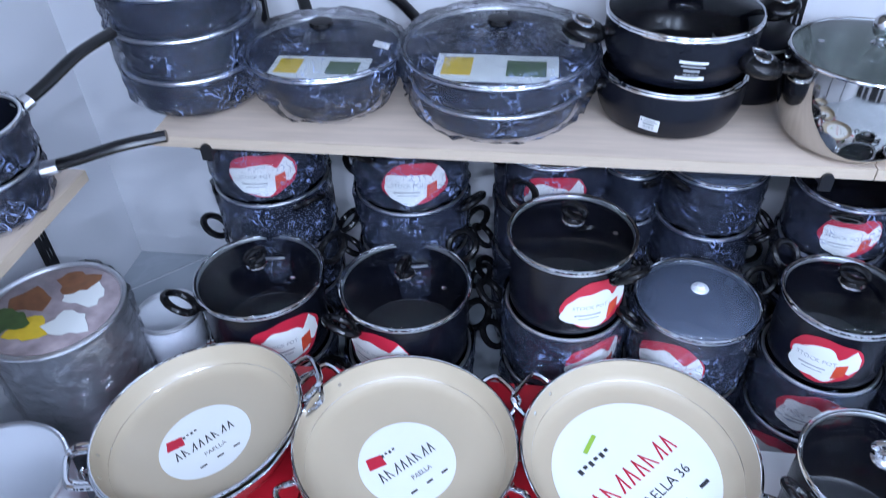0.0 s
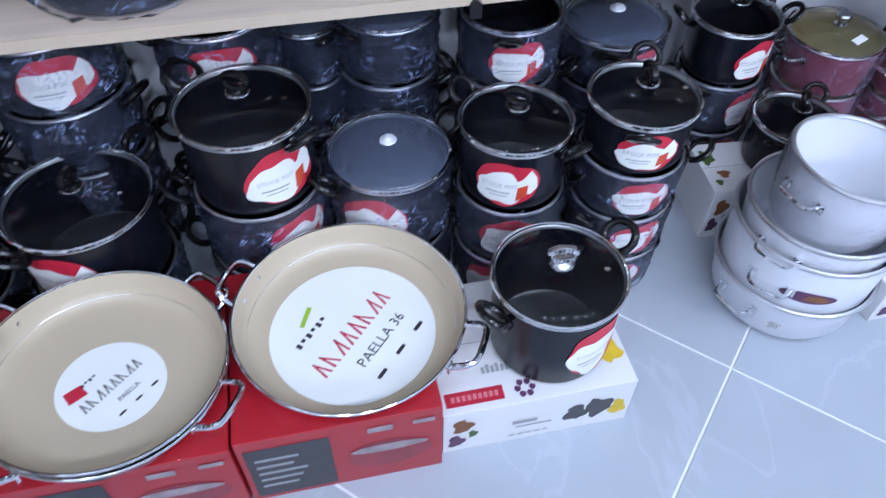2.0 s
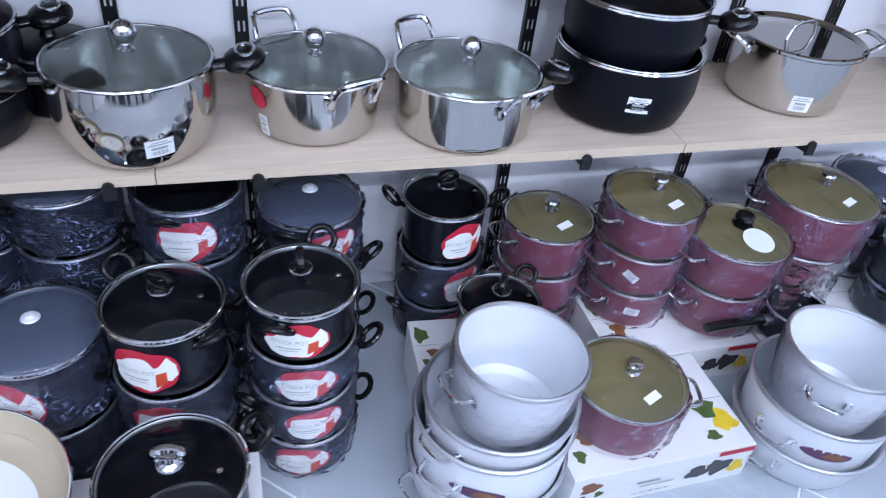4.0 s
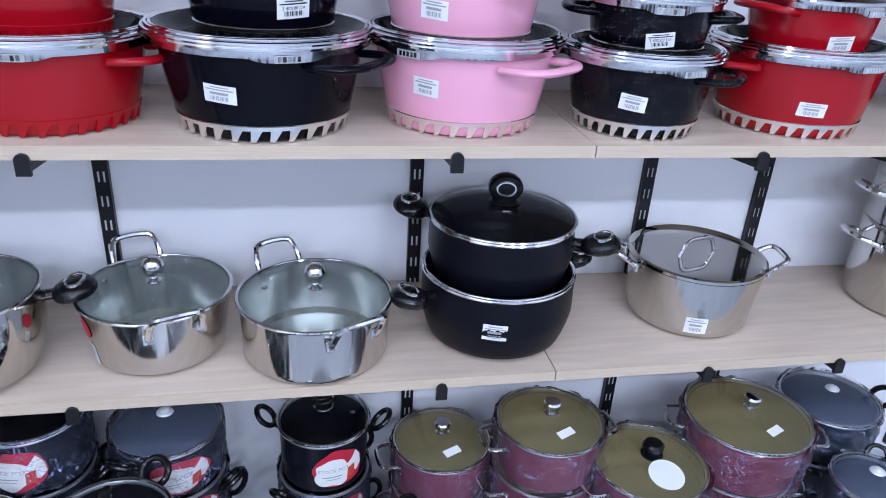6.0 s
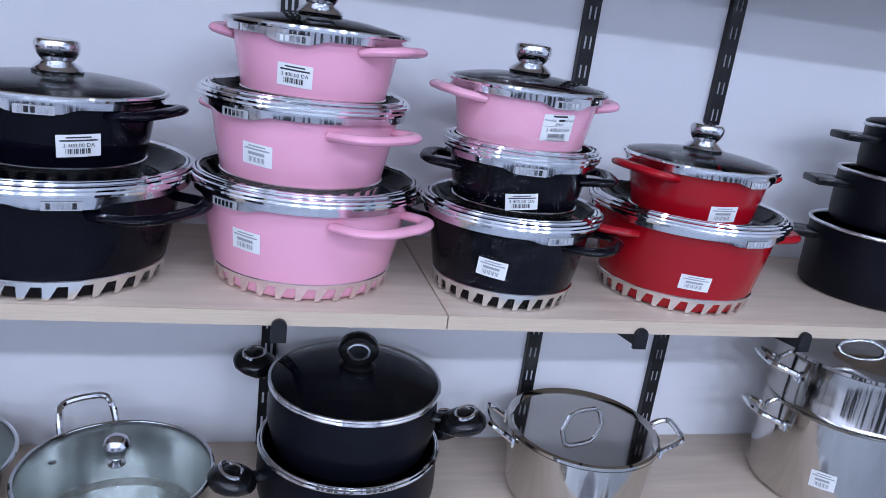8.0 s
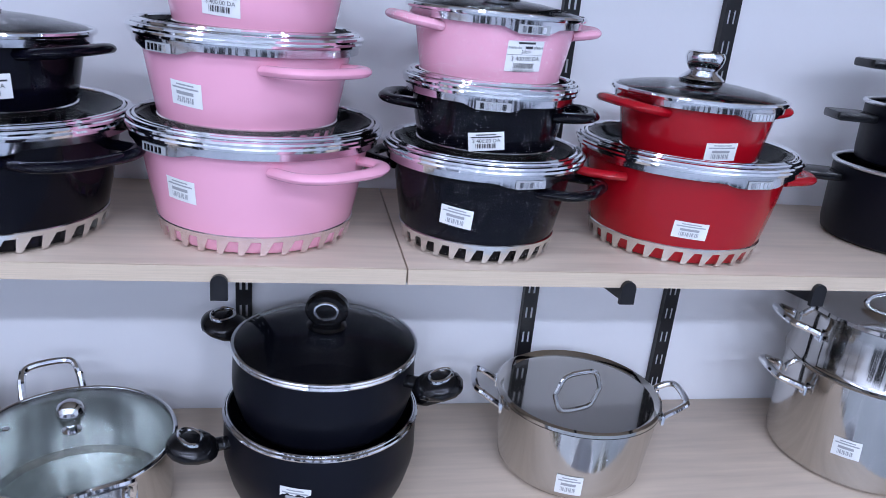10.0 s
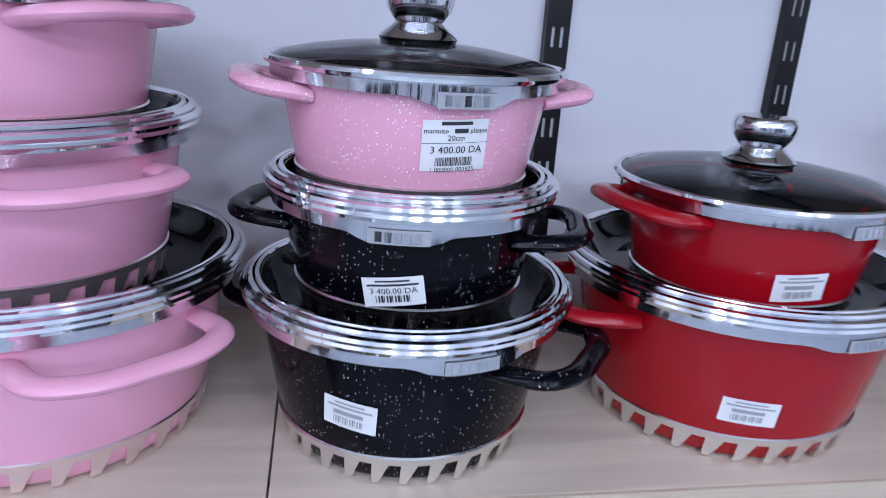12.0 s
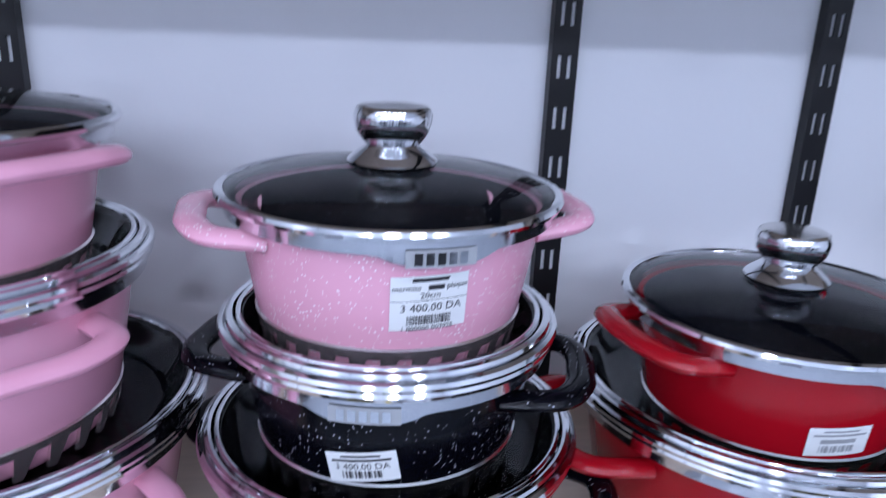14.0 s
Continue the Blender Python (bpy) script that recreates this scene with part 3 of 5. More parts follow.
        part("knob_cap", lathe([(0.0244, z0 + 0.0372), (0.0225, z0 + 0.0392), (0.012, z0 + 0.0405), (0, z0 + 0.0408)], 40), "steel", t, "dark brushed knob top")
    elif lid == "flipped":
        bm = ring(r - 0.0015, h + 0.0005, 0.0040, 72)
        ring(r + 0.0005, h + 0.0062, 0.0036, 72, bm)
        ring(r - 0.0040, h + 0.0112, 0.0030, 72, bm)
        ring(r - 0.0100, h + 0.0125, 0.0022, 72, bm)
        part("lid_rim", bm, "chrome", t, "stepped bright lid rim, lid laid upside down")
        d = 0.021
        # added black ring: stands in for the dark interior seen through the glass
        part("lid_seal", lathe([(r - 0.0105, h + 0.0118), (r - 0.0130, h + 0.0108), (r * 0.872, h + 0.0075 - 0.25 * d), (r * 0.815, h + 0.0065 - 0.75 * d), (r * 0.86, h + 0.004 - 0.75 * d), (r - 0.0125, h + 0.002)], 72), "bakelite", t, "added black ring for the dark inside seen through the lid")
        gl = part("glass_lid", lathe([(r - 0.012, h + 0.0115), (r * 0.875, h + 0.009 - 0.25 * d), (r * 0.82, h + 0.009 - 0.75 * d), (r * 0.77, h + 0.009 - 0.95 * d), (r * 0.70, h + 0.009 - d), (0, h + 0.009 - d)]), "lid_glass", t, "glass lid laid upside down", face_up=True)
        gl.visible_shadow = False
    for s in stickers:
        price_sticker(t, wall, *s)
    if text:
        w, hh, a, zc = 0.047, 0.036, -80.0, 0.0595
        st = part("price_sticker", wrapped(plate(bmesh.new(), -w / 2, -hh / 2, w / 2, hh / 2, 10), wall, a, zc, 0.0009, 2.0), "paper_white", t, "white price sticker, marmite plaque 20cm, 3 400.00 DA")
        bm = bmesh.new()
        plate(bm, -0.011, 0.0143, 0.011, 0.0166, 3)
        letters(bm, "product", 0, 0.0088)
        plate(bm, -0.0015, 0.0088, 0.0082, 0.0118, 2)
        letters(bm, "size", 0, 0.0036)
        plate(bm, -0.0235, 0.0018, 0.0235, 0.0021, 6)
        letters(bm, "price", 0.001, -0.0052)
        rnd = random.Random(4)
        xx = -0.0135
        while xx < 0.0135:
            wbar = rnd.choice((0.0003, 0.0005, 0.0008))
            plate(bm, xx, -0.0142, xx + wbar, -0.0080, 1)
            xx += wbar + rnd.choice((0.0003, 0.0005, 0.0007))
        letters(bm, "code", -0.001, -0.0184)
        tagged(part("print", wrapped(bm, wall, a, zc, 0.0014, 2.0), "ink_black", st), kind="stuff")
    return t


def pot_label(parent, r, degrees, z, w, h, seed):
    """A cut-out paper label: white cloud shape with red fields and lettering."""
    at = lambda zz: r
    back = part("paper_label", wrapped(outline(bmesh.new(), [(x, q) for x, q in blob(w * 1.04, h, 44, seed, 0.05)]), at, degrees, z, 0.0008), "ink_red", parent, "red and white paper label")
    white = outline(bmesh.new(), [(x - w * 0.10, q - h * 0.10) for x, q in blob(w * 0.80, h * 0.74, 40, seed + 5, 0.10)])
    part("white_field", wrapped(white, at, degrees, z, 0.0013), "paper_label", back, "white printed cloud")
    wing = outline(bmesh.new(), [(w * 0.10, h * 0.05), (w * 0.24, h * 0.16), (w * 0.36, h * 0.36), (w * 0.47, h * 0.16), (w * 0.49, -h * 0.08), (w * 0.38, -h * 0.22), (w * 0.20, -h * 0.15)])
    part("white_field", wrapped(wing, at, degrees, z, 0.0016), "paper_label", back)
    corner = outline(bmesh.new(), [(w * 0.15, -h * 0.36), (w * 0.32, -h * 0.26), (w * 0.33, h * 0.02), (w * 0.17, -h * 0.04)])
    part("picture", wrapped(corner, at, degrees, z, 0.0019), "ink_red_orange", back, "orange-red pot picture")
    bm = bmesh.new()
    letters(bm, "stock_pot", -w * 0.12, -h * 0.06)
    plate(bm, -w * 0.34, -h * 0.20, w * 0.05, -h * 0.17, 3)
    plate(bm, -w * 0.28, -h * 0.27, w * 0.02, -h * 0.25, 3)
    tagged(part("print", wrapped(bm, at, degrees, z, 0.0019, 0), "ink_grey", back), kind="stuff")
    return back


def ear_handle(parent, degrees, r, z, size=1.0):
    """A black moulded ear with a bright rivet plate."""
    a = 0.026 * size
    pts = [(r + 0.012 + a * 1.15 * (1 - math.cos(2 * math.pi * k / 14)) * 0.9, a * math.sin(2 * math.pi * k / 14) * 1.05, 0.006 * (1 - math.cos(2 * math.pi * k / 14))) for k in range(14)]
    bm = tube(pts, 0.0072 * size, 0.0062 * size, 8, closed=True)
    tube([(r - 0.002, 0, 0), (r + 0.016, 0, 0.001)], 0.013 * size, 0.008 * size, 8, bm)
    m = Matrix.Translation((0, 0, z)) @ Matrix.Rotation(radians(degrees), 4, 'Z') @ Matrix.Translation((r, 0, 0)) @ Matrix.Rotation(radians(-28), 4, 'Y') @ Matrix.Translation((-r, 0, 0))
    hd = part("handle", turned(bm, m), "bakelite", parent, "black moulded ear handle")
    bm = block(r + 0.004, -0.006, 0.0075, r + 0.013, 0.006, 0.0102, 0.001)
    part("rivet_plate", turned(bm, m), "chrome", hd)
    return hd


def stock_pot(x, y, z, r, h, label, handles=0.0, lid="glass", label_at=None, wrap=False, lean=(0, 0), paint="matte_black", seed=1, group="black stock pots", label_size=(0.122, 0.082), knob="bakelite"):
    """A straight black pot with a bright rim; lid: glass, frosted, none."""
    t = thing("stock_pot", pose(x, y, z, lean[0], lean[1], 0), label, "stock pot", group)
    rb = r * 0.93
    part("body", lathe([(0, 0.001), (rb - 0.012, 0.001), (rb - 0.003, 0.004), (rb, 0.012), (r * 0.945, h * 0.5), (r * 0.95, h - 0.004), (r * 0.93, h - 0.004)]), paint, t)
    part("interior", lathe([(r * 0.93, h - 0.005), (r * 0.92, h * 0.5), (rb - 0.008, 0.014), (rb - 0.02, 0.006), (0, 0.006)]), "nonstick", t)
    bm = ring(r * 0.965, h - 0.002, 0.0035)
    part("rim", bm, "aluminium", t, "bright rolled rim")
    for d in (0, 180):
        ear_handle(t, handles + d, r * 0.95, h - 0.022, r / 0.11)
    if lid in ("glass", "frosted"):
        part("lid_rim", ring(r * 0.985, h + 0.004, 0.0035), "chrome", t)
        gl = part("glass_lid", lathe([(r * 0.98, h + 0.005), (r * 0.93, h + 0.010), (r * 0.82, h + 0.016), (r * 0.65, h + 0.022), (r * 0.4, h + 0.027), (0, h + 0.030)]), "lid_glass" if lid == "glass" else "frosted_lid", t, "glass lid" if lid == "glass" else "frosted film-covered lid", face_up=True)
        gl.visible_shadow = False
        if lid == "glass":
            bm = lathe([(0, h + 0.028), (0.017, h + 0.028), (0.018, h + 0.031), (0.012, h + 0.034), (0.010, h + 0.036), (0, h + 0.036)], 28)
            pts = [(0.021 * math.cos(2 * math.pi * k / 16), 0, h + 0.050 + 0.013 * math.sin(2 * math.pi * k / 16)) for k in range(16)]
            tube(pts, 0.0062, 0.0075, 8, bm, up=(0, 1, 0), closed=True)
            turned(bm, Matrix.Rotation(radians(handles + 20 if knob == "bakelite" else -10), 4, 'Z'))
            part("knob", bm, knob, t, "black loop knob" if knob == "bakelite" else "bright loop knob")
            part("knob_collar", ring(0.0185, h + 0.0305, 0.0022, 32), "chrome", t, "bright knob collar")
            part("steam_vent", turned(lathe([(0.004, 0), (0.0048, 0.0015), (0.002, 0.002), (0, 0.002)], 14), Matrix.Translation((r * 0.62, -r * 0.2, h + 0.022))), "chrome", t)
        else:
            part("knob_seat", lathe([(0.016, h + 0.0290), (0.014, h + 0.0322), (0.010, h + 0.0332), (0.006, h + 0.037), (0, h + 0.0375)], 28), "frosted_aluminium", t, "pale knob seat")
    if label_at is not None:
        pot_label(t, r * 0.95, label_at, h * 0.50, label_size[0] * r / 0.11, label_size[1] * h / 0.115, seed)
    if wrap:
        film(t, r * 1.02, h + 0.012, seed)
    return t


def film(parent, r, h, seed, name="plastic_wrap", material="wrap_film", top=False, foot=1.0, calm=1.0):
    """A crumpled clear film round a pot, with small flat facets; top: drawn over the lid too."""
    rnd = random.Random(seed)
    ph = [rnd.uniform(0, 6.28) for _ in range(4)]
    n = max(7, int(h / 0.011))
    rows = [(0.90, 0.03)] + [(0.965 + 0.045 * k / n, 0.10 + 0.84 * k / n) for k in range(n + 1)] + [(1.005, 0.985)]
    prof = [(r * q * (foot + (1 - foot) * min(1, u * 1.6)), h * u) for q, u in rows]
    if top:
        prof += [(r * 0.985, h + 0.004), (r * 0.93, h + 0.012), (r * 0.85, h + 0.017), (r * 0.75, h + 0.020), (r * 0.62, h + 0.023), (r * 0.48, h + 0.025), (r * 0.32, h + 0.027), (r * 0.16, h + 0.028), (0, h + 0.029)]
    bm = lathe(prof, 54)
    for v in bm.verts:
        a = math.atan2(v.co.y, v.co.x)
        side = v.co.z < h * 0.99
        k = 1 + calm * (0.014 * math.sin(6 * a + ph[0] + 22 * v.co.z) + 0.010 * math.sin(13 * a + ph[1] - 40 * v.co.z))
        k += calm * (rnd.uniform(-0.012, 0.045) if side else rnd.uniform(-0.01, 0.01))
        v.co.x *= k
        v.co.y *= k
        v.co.z += calm * (rnd.uniform(-0.0045, 0.0045) if side else rnd.uniform(-0.001, 0.003))
    bmesh.ops.triangulate(bm, faces=bm.faces)
    ob = part(name, bm, material, parent, "crumpled clear plastic wrap", smooth=False)
    ob.visible_shadow = False
    return ob


def wire_handle(parent, degrees, r, z, width, reach, thick, material="chrome", rise=0.0, name="handle"):
    pts = [(r - 0.002, -width / 2, -0.006), (r + 0.006, -width / 2, 0), (r + reach * 0.7, -width * 0.46, rise * 0.75), (r + reach, -width * 0.3, rise),
           (r + reach, width * 0.3, rise), (r + reach * 0.7, width * 0.46, rise * 0.75), (r + 0.006, width / 2, 0), (r - 0.002, width / 2, -0.006)]
    bm = tube(smooth_path(pts, 4), thick, thick, 8)
    for s in (-1, 1):
        block(r - 0.002, s * width / 2 - 0.008, -0.014, r + 0.003, s * width / 2 + 0.008, 0.004, 0.001, bm)
    turned(bm, Matrix.Translation((0, 0, z)) @ Matrix.Rotation(radians(degrees), 4, 'Z'))
    return part(name, bm, material, parent, "bright wire handle")


def steel_pot(x, y, z, r, h, label, handles=0.0, lid="glass", belly=0.0, taper=1.0, sticker=None, rise=0.045, group="stainless steel pots", flare=0.0, red_tag=False):
    """A polished steel pot; lid: glass with a mushroom knob, steel with a bow, none."""
    t = thing("steel_pot", pose(x, y, z), label, "steel pot", group)

    def wall(zz):
        u = min(max(zz / h, 0), 1)
        return r * (taper + (1 - taper) * u + belly * math.sin(math.pi * u) + flare * max(0, u - 0.9) * 10)

    prof = [(0, 0.001), (wall(0) - 0.016, 0.001), (wall(0) - 0.006, 0.004), (wall(0.012), 0.013)] + [(wall(h * k / 12), h * k / 12) for k in range(2, 13)] + [(wall(h) + 0.003, h + 0.001), (wall(h) - 0.002, h + 0.0015)]
    part("body", lathe(prof, 72), "turned_steel" if not belly else "polished_steel", t)
    part("interior", lathe([(wall(h) - 0.002, h)] + [(wall(h * k / 8) - 0.003, h * k / 8) for k in range(7, 0, -1)] + [(wall(0) - 0.012, 0.006), (0, 0.006)], 72), "inner_steel", t, "steel inside with painted reflection streaks")
    if lid == "glass":
        part("lid_rim", ring(r * 1.012, h + 0.004, 0.0034, 72), "chrome", t)
        gl = part("glass_lid", lathe([(r * 1.005, h + 0.005), (r * 0.9, h + 0.008), (r * 0.7, h + 0.012), (r * 0.4, h + 0.015), (0, h + 0.016)]), "steel_lid_glass", t, "clear glass lid", face_up=True)
        gl.visible_shadow = False
        z0 = h + 0.015
        part("knob", lathe([(0, z0), (0.012, z0), (0.013, z0 + 0.002), (0.007, z0 + 0.005), (0.007, z0 + 0.009), (0.013, z0 + 0.014), (0.0185, z0 + 0.025), (0.0190, z0 + 0.033), (0.0150, z0 + 0.042), (0.008, z0 + 0.047), (0, z0 + 0.048)], 30), "chrome", t, "bright mushroom knob")
        part("steam_vent", turned(lathe([(0.0055, 0), (0.0055, 0.002), (0.003, 0.0025), (0, 0.0025)], 14), Matrix.Translation((-r * 0.66, 0.01, h + 0.012))), "chrome", t)
    elif lid == "steel":
        part("lid", lathe([(r * 1.02, h + 0.002), (r * 1.022, h + 0.008), (r * 0.99, h + 0.0105), (r * 0.955, h + 0.007), (r * 0.93, h + 0.0035), (r * 0.5, h + 0.0030), (0, h + 0.0030)], 72), "polished_steel", t, "polished steel lid")
        pts = [(-0.046, 0, h + 0.002), (-0.042, 0, h + 0.012), (-0.030, 0, h + 0.034), (0, 0, h + 0.038), (0.030, 0, h + 0.034), (0.042, 0, h + 0.012), (0.046, 0, h + 0.002)]
        bm = tube(smooth_path(pts, 4), 0.0048, 0.0036, 8, up=(0, 1, 0))
        part("lid_bow", turned(bm, Matrix.Rotation(radians(handles + 25), 4, 'Z')), "chrome", t, "bright bow handle on the lid")
    for d in (0, 180):
        if belly:
            grip(t, handles + d, wall(h * 0.85), h * 0.86)
        else:
            wire_handle(t, handles + d, wall(h * 0.88), h * (0.95 if lid == "steel" else 0.86), 0.085, 0.042, 0.0055, rise=rise)
    if sticker:
        price_sticker(t, wall, *sticker)
    if red_tag:
        part("red_sticker", wrapped(outline(bmesh.new(), blob(0.04, 0.04, 20, 3, 0.0)), wall, -148, h * 0.72, 0.0012), "ink_red", t, "round red sticker")
    return t


def grip(parent, degrees, r, z):
    """A stubby black grip with a bright oval inlay."""
    m = Matrix.Translation((0, 0, z)) @ Matrix.Rotation(radians(degrees), 4, 'Z')
    bm = tube([(r - 0.003, 0, 0), (r + 0.012, 0, 0.001), (r + 0.022, 0, 0.002)], 0.012, 0.009)
    pts = [(r + 0.016, 0, 0.001), (r + 0.022, 0, 0.002), (r + 0.032, 0, 0.004), (r + 0.050, 0, 0.007), (r + 0.068, 0, 0.010), (r + 0.080, 0, 0.011), (r + 0.085, 0, 0.011)]
    wid = (0.012, 0.024, 0.033, 0.037, 0.033, 0.020, 0.007)
    thick = (0.009, 0.014, 0.018, 0.019, 0.017, 0.012, 0.005)
    rows = []
    for p, w, th in zip(pts, wid, thick):
        rows.append([bm.verts.new((p[0], w * math.cos(2 * math.pi * j / 16), p[2] + th * math.sin(2 * math.pi * j / 16))) for j in range(16)])
    for a, b in zip(rows, rows[1:]):
        for j in range(16):
            bm.faces.new((a[j], b[j], b[(j + 1) % 16], a[(j + 1) % 16]))
    bm.faces.new(rows[-1])
    bm.faces.new(rows[0])
    g = part("handle", turned(bm, m), "bakelite", parent, "stubby black grip handle")
    pts = [(r + 0.052 + 0.015 * math.cos(2 * math.pi * k / 22), 0.022 * math.sin(2 * math.pi * k / 22), 0.0225 + 0.003 * math.cos(2 * math.pi * k / 22)) for k in range(22)]
    part("inlay", turned(tube(pts, 0.0034, 0.0045, 8, closed=True), m), "chrome", g, "bright oval inlay")
    return g


def grip_pot(x, y, z, r, h, label, handles, lid=True, sticker=None, wrap=False, seed=3, group="black pots with grips", paint="blue_black"):
    """A rounded matt black pot with bright rim and grips."""
    t = thing("grip_pot", pose(x, y, z), label, "cooking pot", group)

    def wall(zz):
        u = min(max(zz / h, 0), 1)
        return r * (0.80 + 0.20 * min(1, (u * 1.9)) ** 0.55 - 0.03 * u)

    prof = [(0, 0.001), (r * 0.74, 0.001), (r * 0.80, 0.004)] + [(wall(h * k / 12), max(0.007, h * k / 12)) for k in range(1, 13)] + [(wall(h) - 0.004, h)]
    part("body", lathe(prof), paint, t)
    part("interior", lathe([(wall(h) - 0.004, h - 0.0005)] + [(wall(h * k / 8) - 0.005, h * k / 8 + 0.003) for k in range(7, 0, -1)] + [(r * 0.7, 0.007), (0, 0.007)]), "nonstick", t)
    bm = ring(wall(h) - 0.0005, h + 0.0005, 0.0034)
    ring(wall(h) - 0.004, h + 0.0035, 0.0025, bm=bm)
    part("rim", bm, "chrome", t, "bright metal rim")
    for d in (0, 180):
        grip(t, handles + d, wall(h * 0.8), h * 0.80)
    if lid:
        part("lid_rim", ring(r * 0.975, h + 0.006, 0.0030), "chrome", t)
        gl = part("glass_lid", lathe([(r * 0.97, h + 0.007), (r * 0.88, h + 0.013), (r * 0.66, h + 0.022), (r * 0.35, h + 0.028), (0, h + 0.030)]), "lid_glass", t, "glass lid", face_up=True)
        gl.visible_shadow = False
        bm = lathe([(0, h + 0.028), (0.028, h + 0.028), (0.030, h + 0.031), (0.024, h + 0.036), (0, h + 0.037)], 26)
        rows = []
        for yy, q in ((-0.013, 0.62), (-0.012, 0.86), (-0.007, 1.0), (0.007, 1.0), (0.012, 0.86), (0.013, 0.62)):
            rows.append([bm.verts.new((0.032 * q * math.cos(2 * math.pi * k / 22), yy, h + 0.058 + 0.027 * q * math.sin(2 * math.pi * k / 22))) for k in range(22)])
        for a, c in zip(rows, rows[1:]):
            for k in range(22):
                bm.faces.new((a[k], a[(k + 1) % 22], c[(k + 1) % 22], c[k]))
        bm.faces.new(rows[0])
        bm.faces.new(rows[-1][::-1])
        spin = Matrix.Rotation(radians(-8), 4, 'Z')
        kb = part("knob", turned(bm, spin), "bakelite", t, "black arched knob")
        pts = [(0.017 * math.cos(2 * math.pi * k / 18), -0.0140, h + 0.059 + 0.013 * math.sin(2 * math.pi * k / 18)) for k in range(18)]
        part("inlay", turned(tube(pts, 0.0024, 0.0024, 6, up=(0, 1, 0), closed=True), spin), "chrome", kb, "bright oval inlay")
    if sticker:
        price_sticker(t, wall, *sticker)
    if wrap:
        film(t, r * 1.02, h + 0.01, seed)
    return t


def maroon_pot(x, y, z, r, h, label, handles=0.0, lid="olive", knob="chrome", wrap=True, sticker=None, seed=1, paper=False):
    t = thing("maroon_pot", pose(x, y, z), label, "cooking pot", "maroon speckled pots")
    part("body", lathe([(0, 0.001), (r * 0.84, 0.001), (r * 0.885, 0.005), (r * 0.90, 0.014), (r * 0.945, h * 0.6), (r * 0.955, h - 0.003), (r * 0.93, h - 0.003)]), "maroon_enamel", t)
    part("interior", lathe([(r * 0.93, h - 0.004), (r * 0.92, h * 0.5), (r * 0.86, 0.012), (0, 0.008)]), "beige_ceramic", t, "beige non-stick inside")
    part("rim", ring(r * 0.965, h - 0.001, 0.0036), "aluminium", t, "bright rim")
    if lid:
        part("lid_rim", ring(r * 0.985, h + 0.004, 0.0028), "chrome", t)
        gl = part("glass_lid", lathe([(r * 0.98, h + 0.005), (r * 0.88, h + 0.010), (r * 0.65, h + 0.017), (r * 0.35, h + 0.021), (0, h + 0.023)]), "olive_lid_glass", t, "olive tinted glass lid", face_up=True)
        gl.visible_shadow = False
        z0 = h + 0.022
        if knob == "chrome":
            part("knob", lathe([(0, z0), (0.014, z0), (0.015, z0 + 0.002), (0.009, z0 + 0.006), (0.009, z0 + 0.009), (0.016, z0 + 0.014), (0.0175, z0 + 0.024), (0.015, z0 + 0.028), (0, z0 + 0.029)], 30), "chrome", t, "bright metal knob")
        else:
            part("knob", lathe([(0, z0), (0.022, z0), (0.023, z0 + 0.004), (0.014, z0 + 0.008), (0.014, z0 + 0.012), (0.021, z0 + 0.018), (0.022, z0 + 0.026), (0.017, z0 + 0.031), (0, z0 + 0.032)], 30), "bakelite", t, "black knob")
        if paper:
            bm = lathe([(0, 0), (0.036, 0.0)], 40)
            part("paper_disc", turned(bm, Matrix.Translation((0.005, -r * 0.50, h + 0.0215)) @ Matrix.Rotation(radians(11), 4, 'X')), "paper_label", t, "round printed paper")
        else:
            bm = block(-0.018, -0.009, 0, 0.018, 0.009, 0.0005)
            part("price_sticker", turned(bm, Matrix.Translation((0.01, -r * 0.58, h + 0.0200)) @ Matrix.Rotation(radians(10), 4, 'X') @ Matrix.Rotation(0.4, 4, 'Z')), "paper_white", t)
    for d in (0, 180):
        wire_handle(t, handles + d, r * 0.94, h * 0.78, 0.075, 0.040, 0.0042)
    if sticker:
        price_sticker(t, lambda zz: r * 0.95, *sticker)
    if wrap:
        film(t, r * 1.03, h + 0.006, seed)
    return t


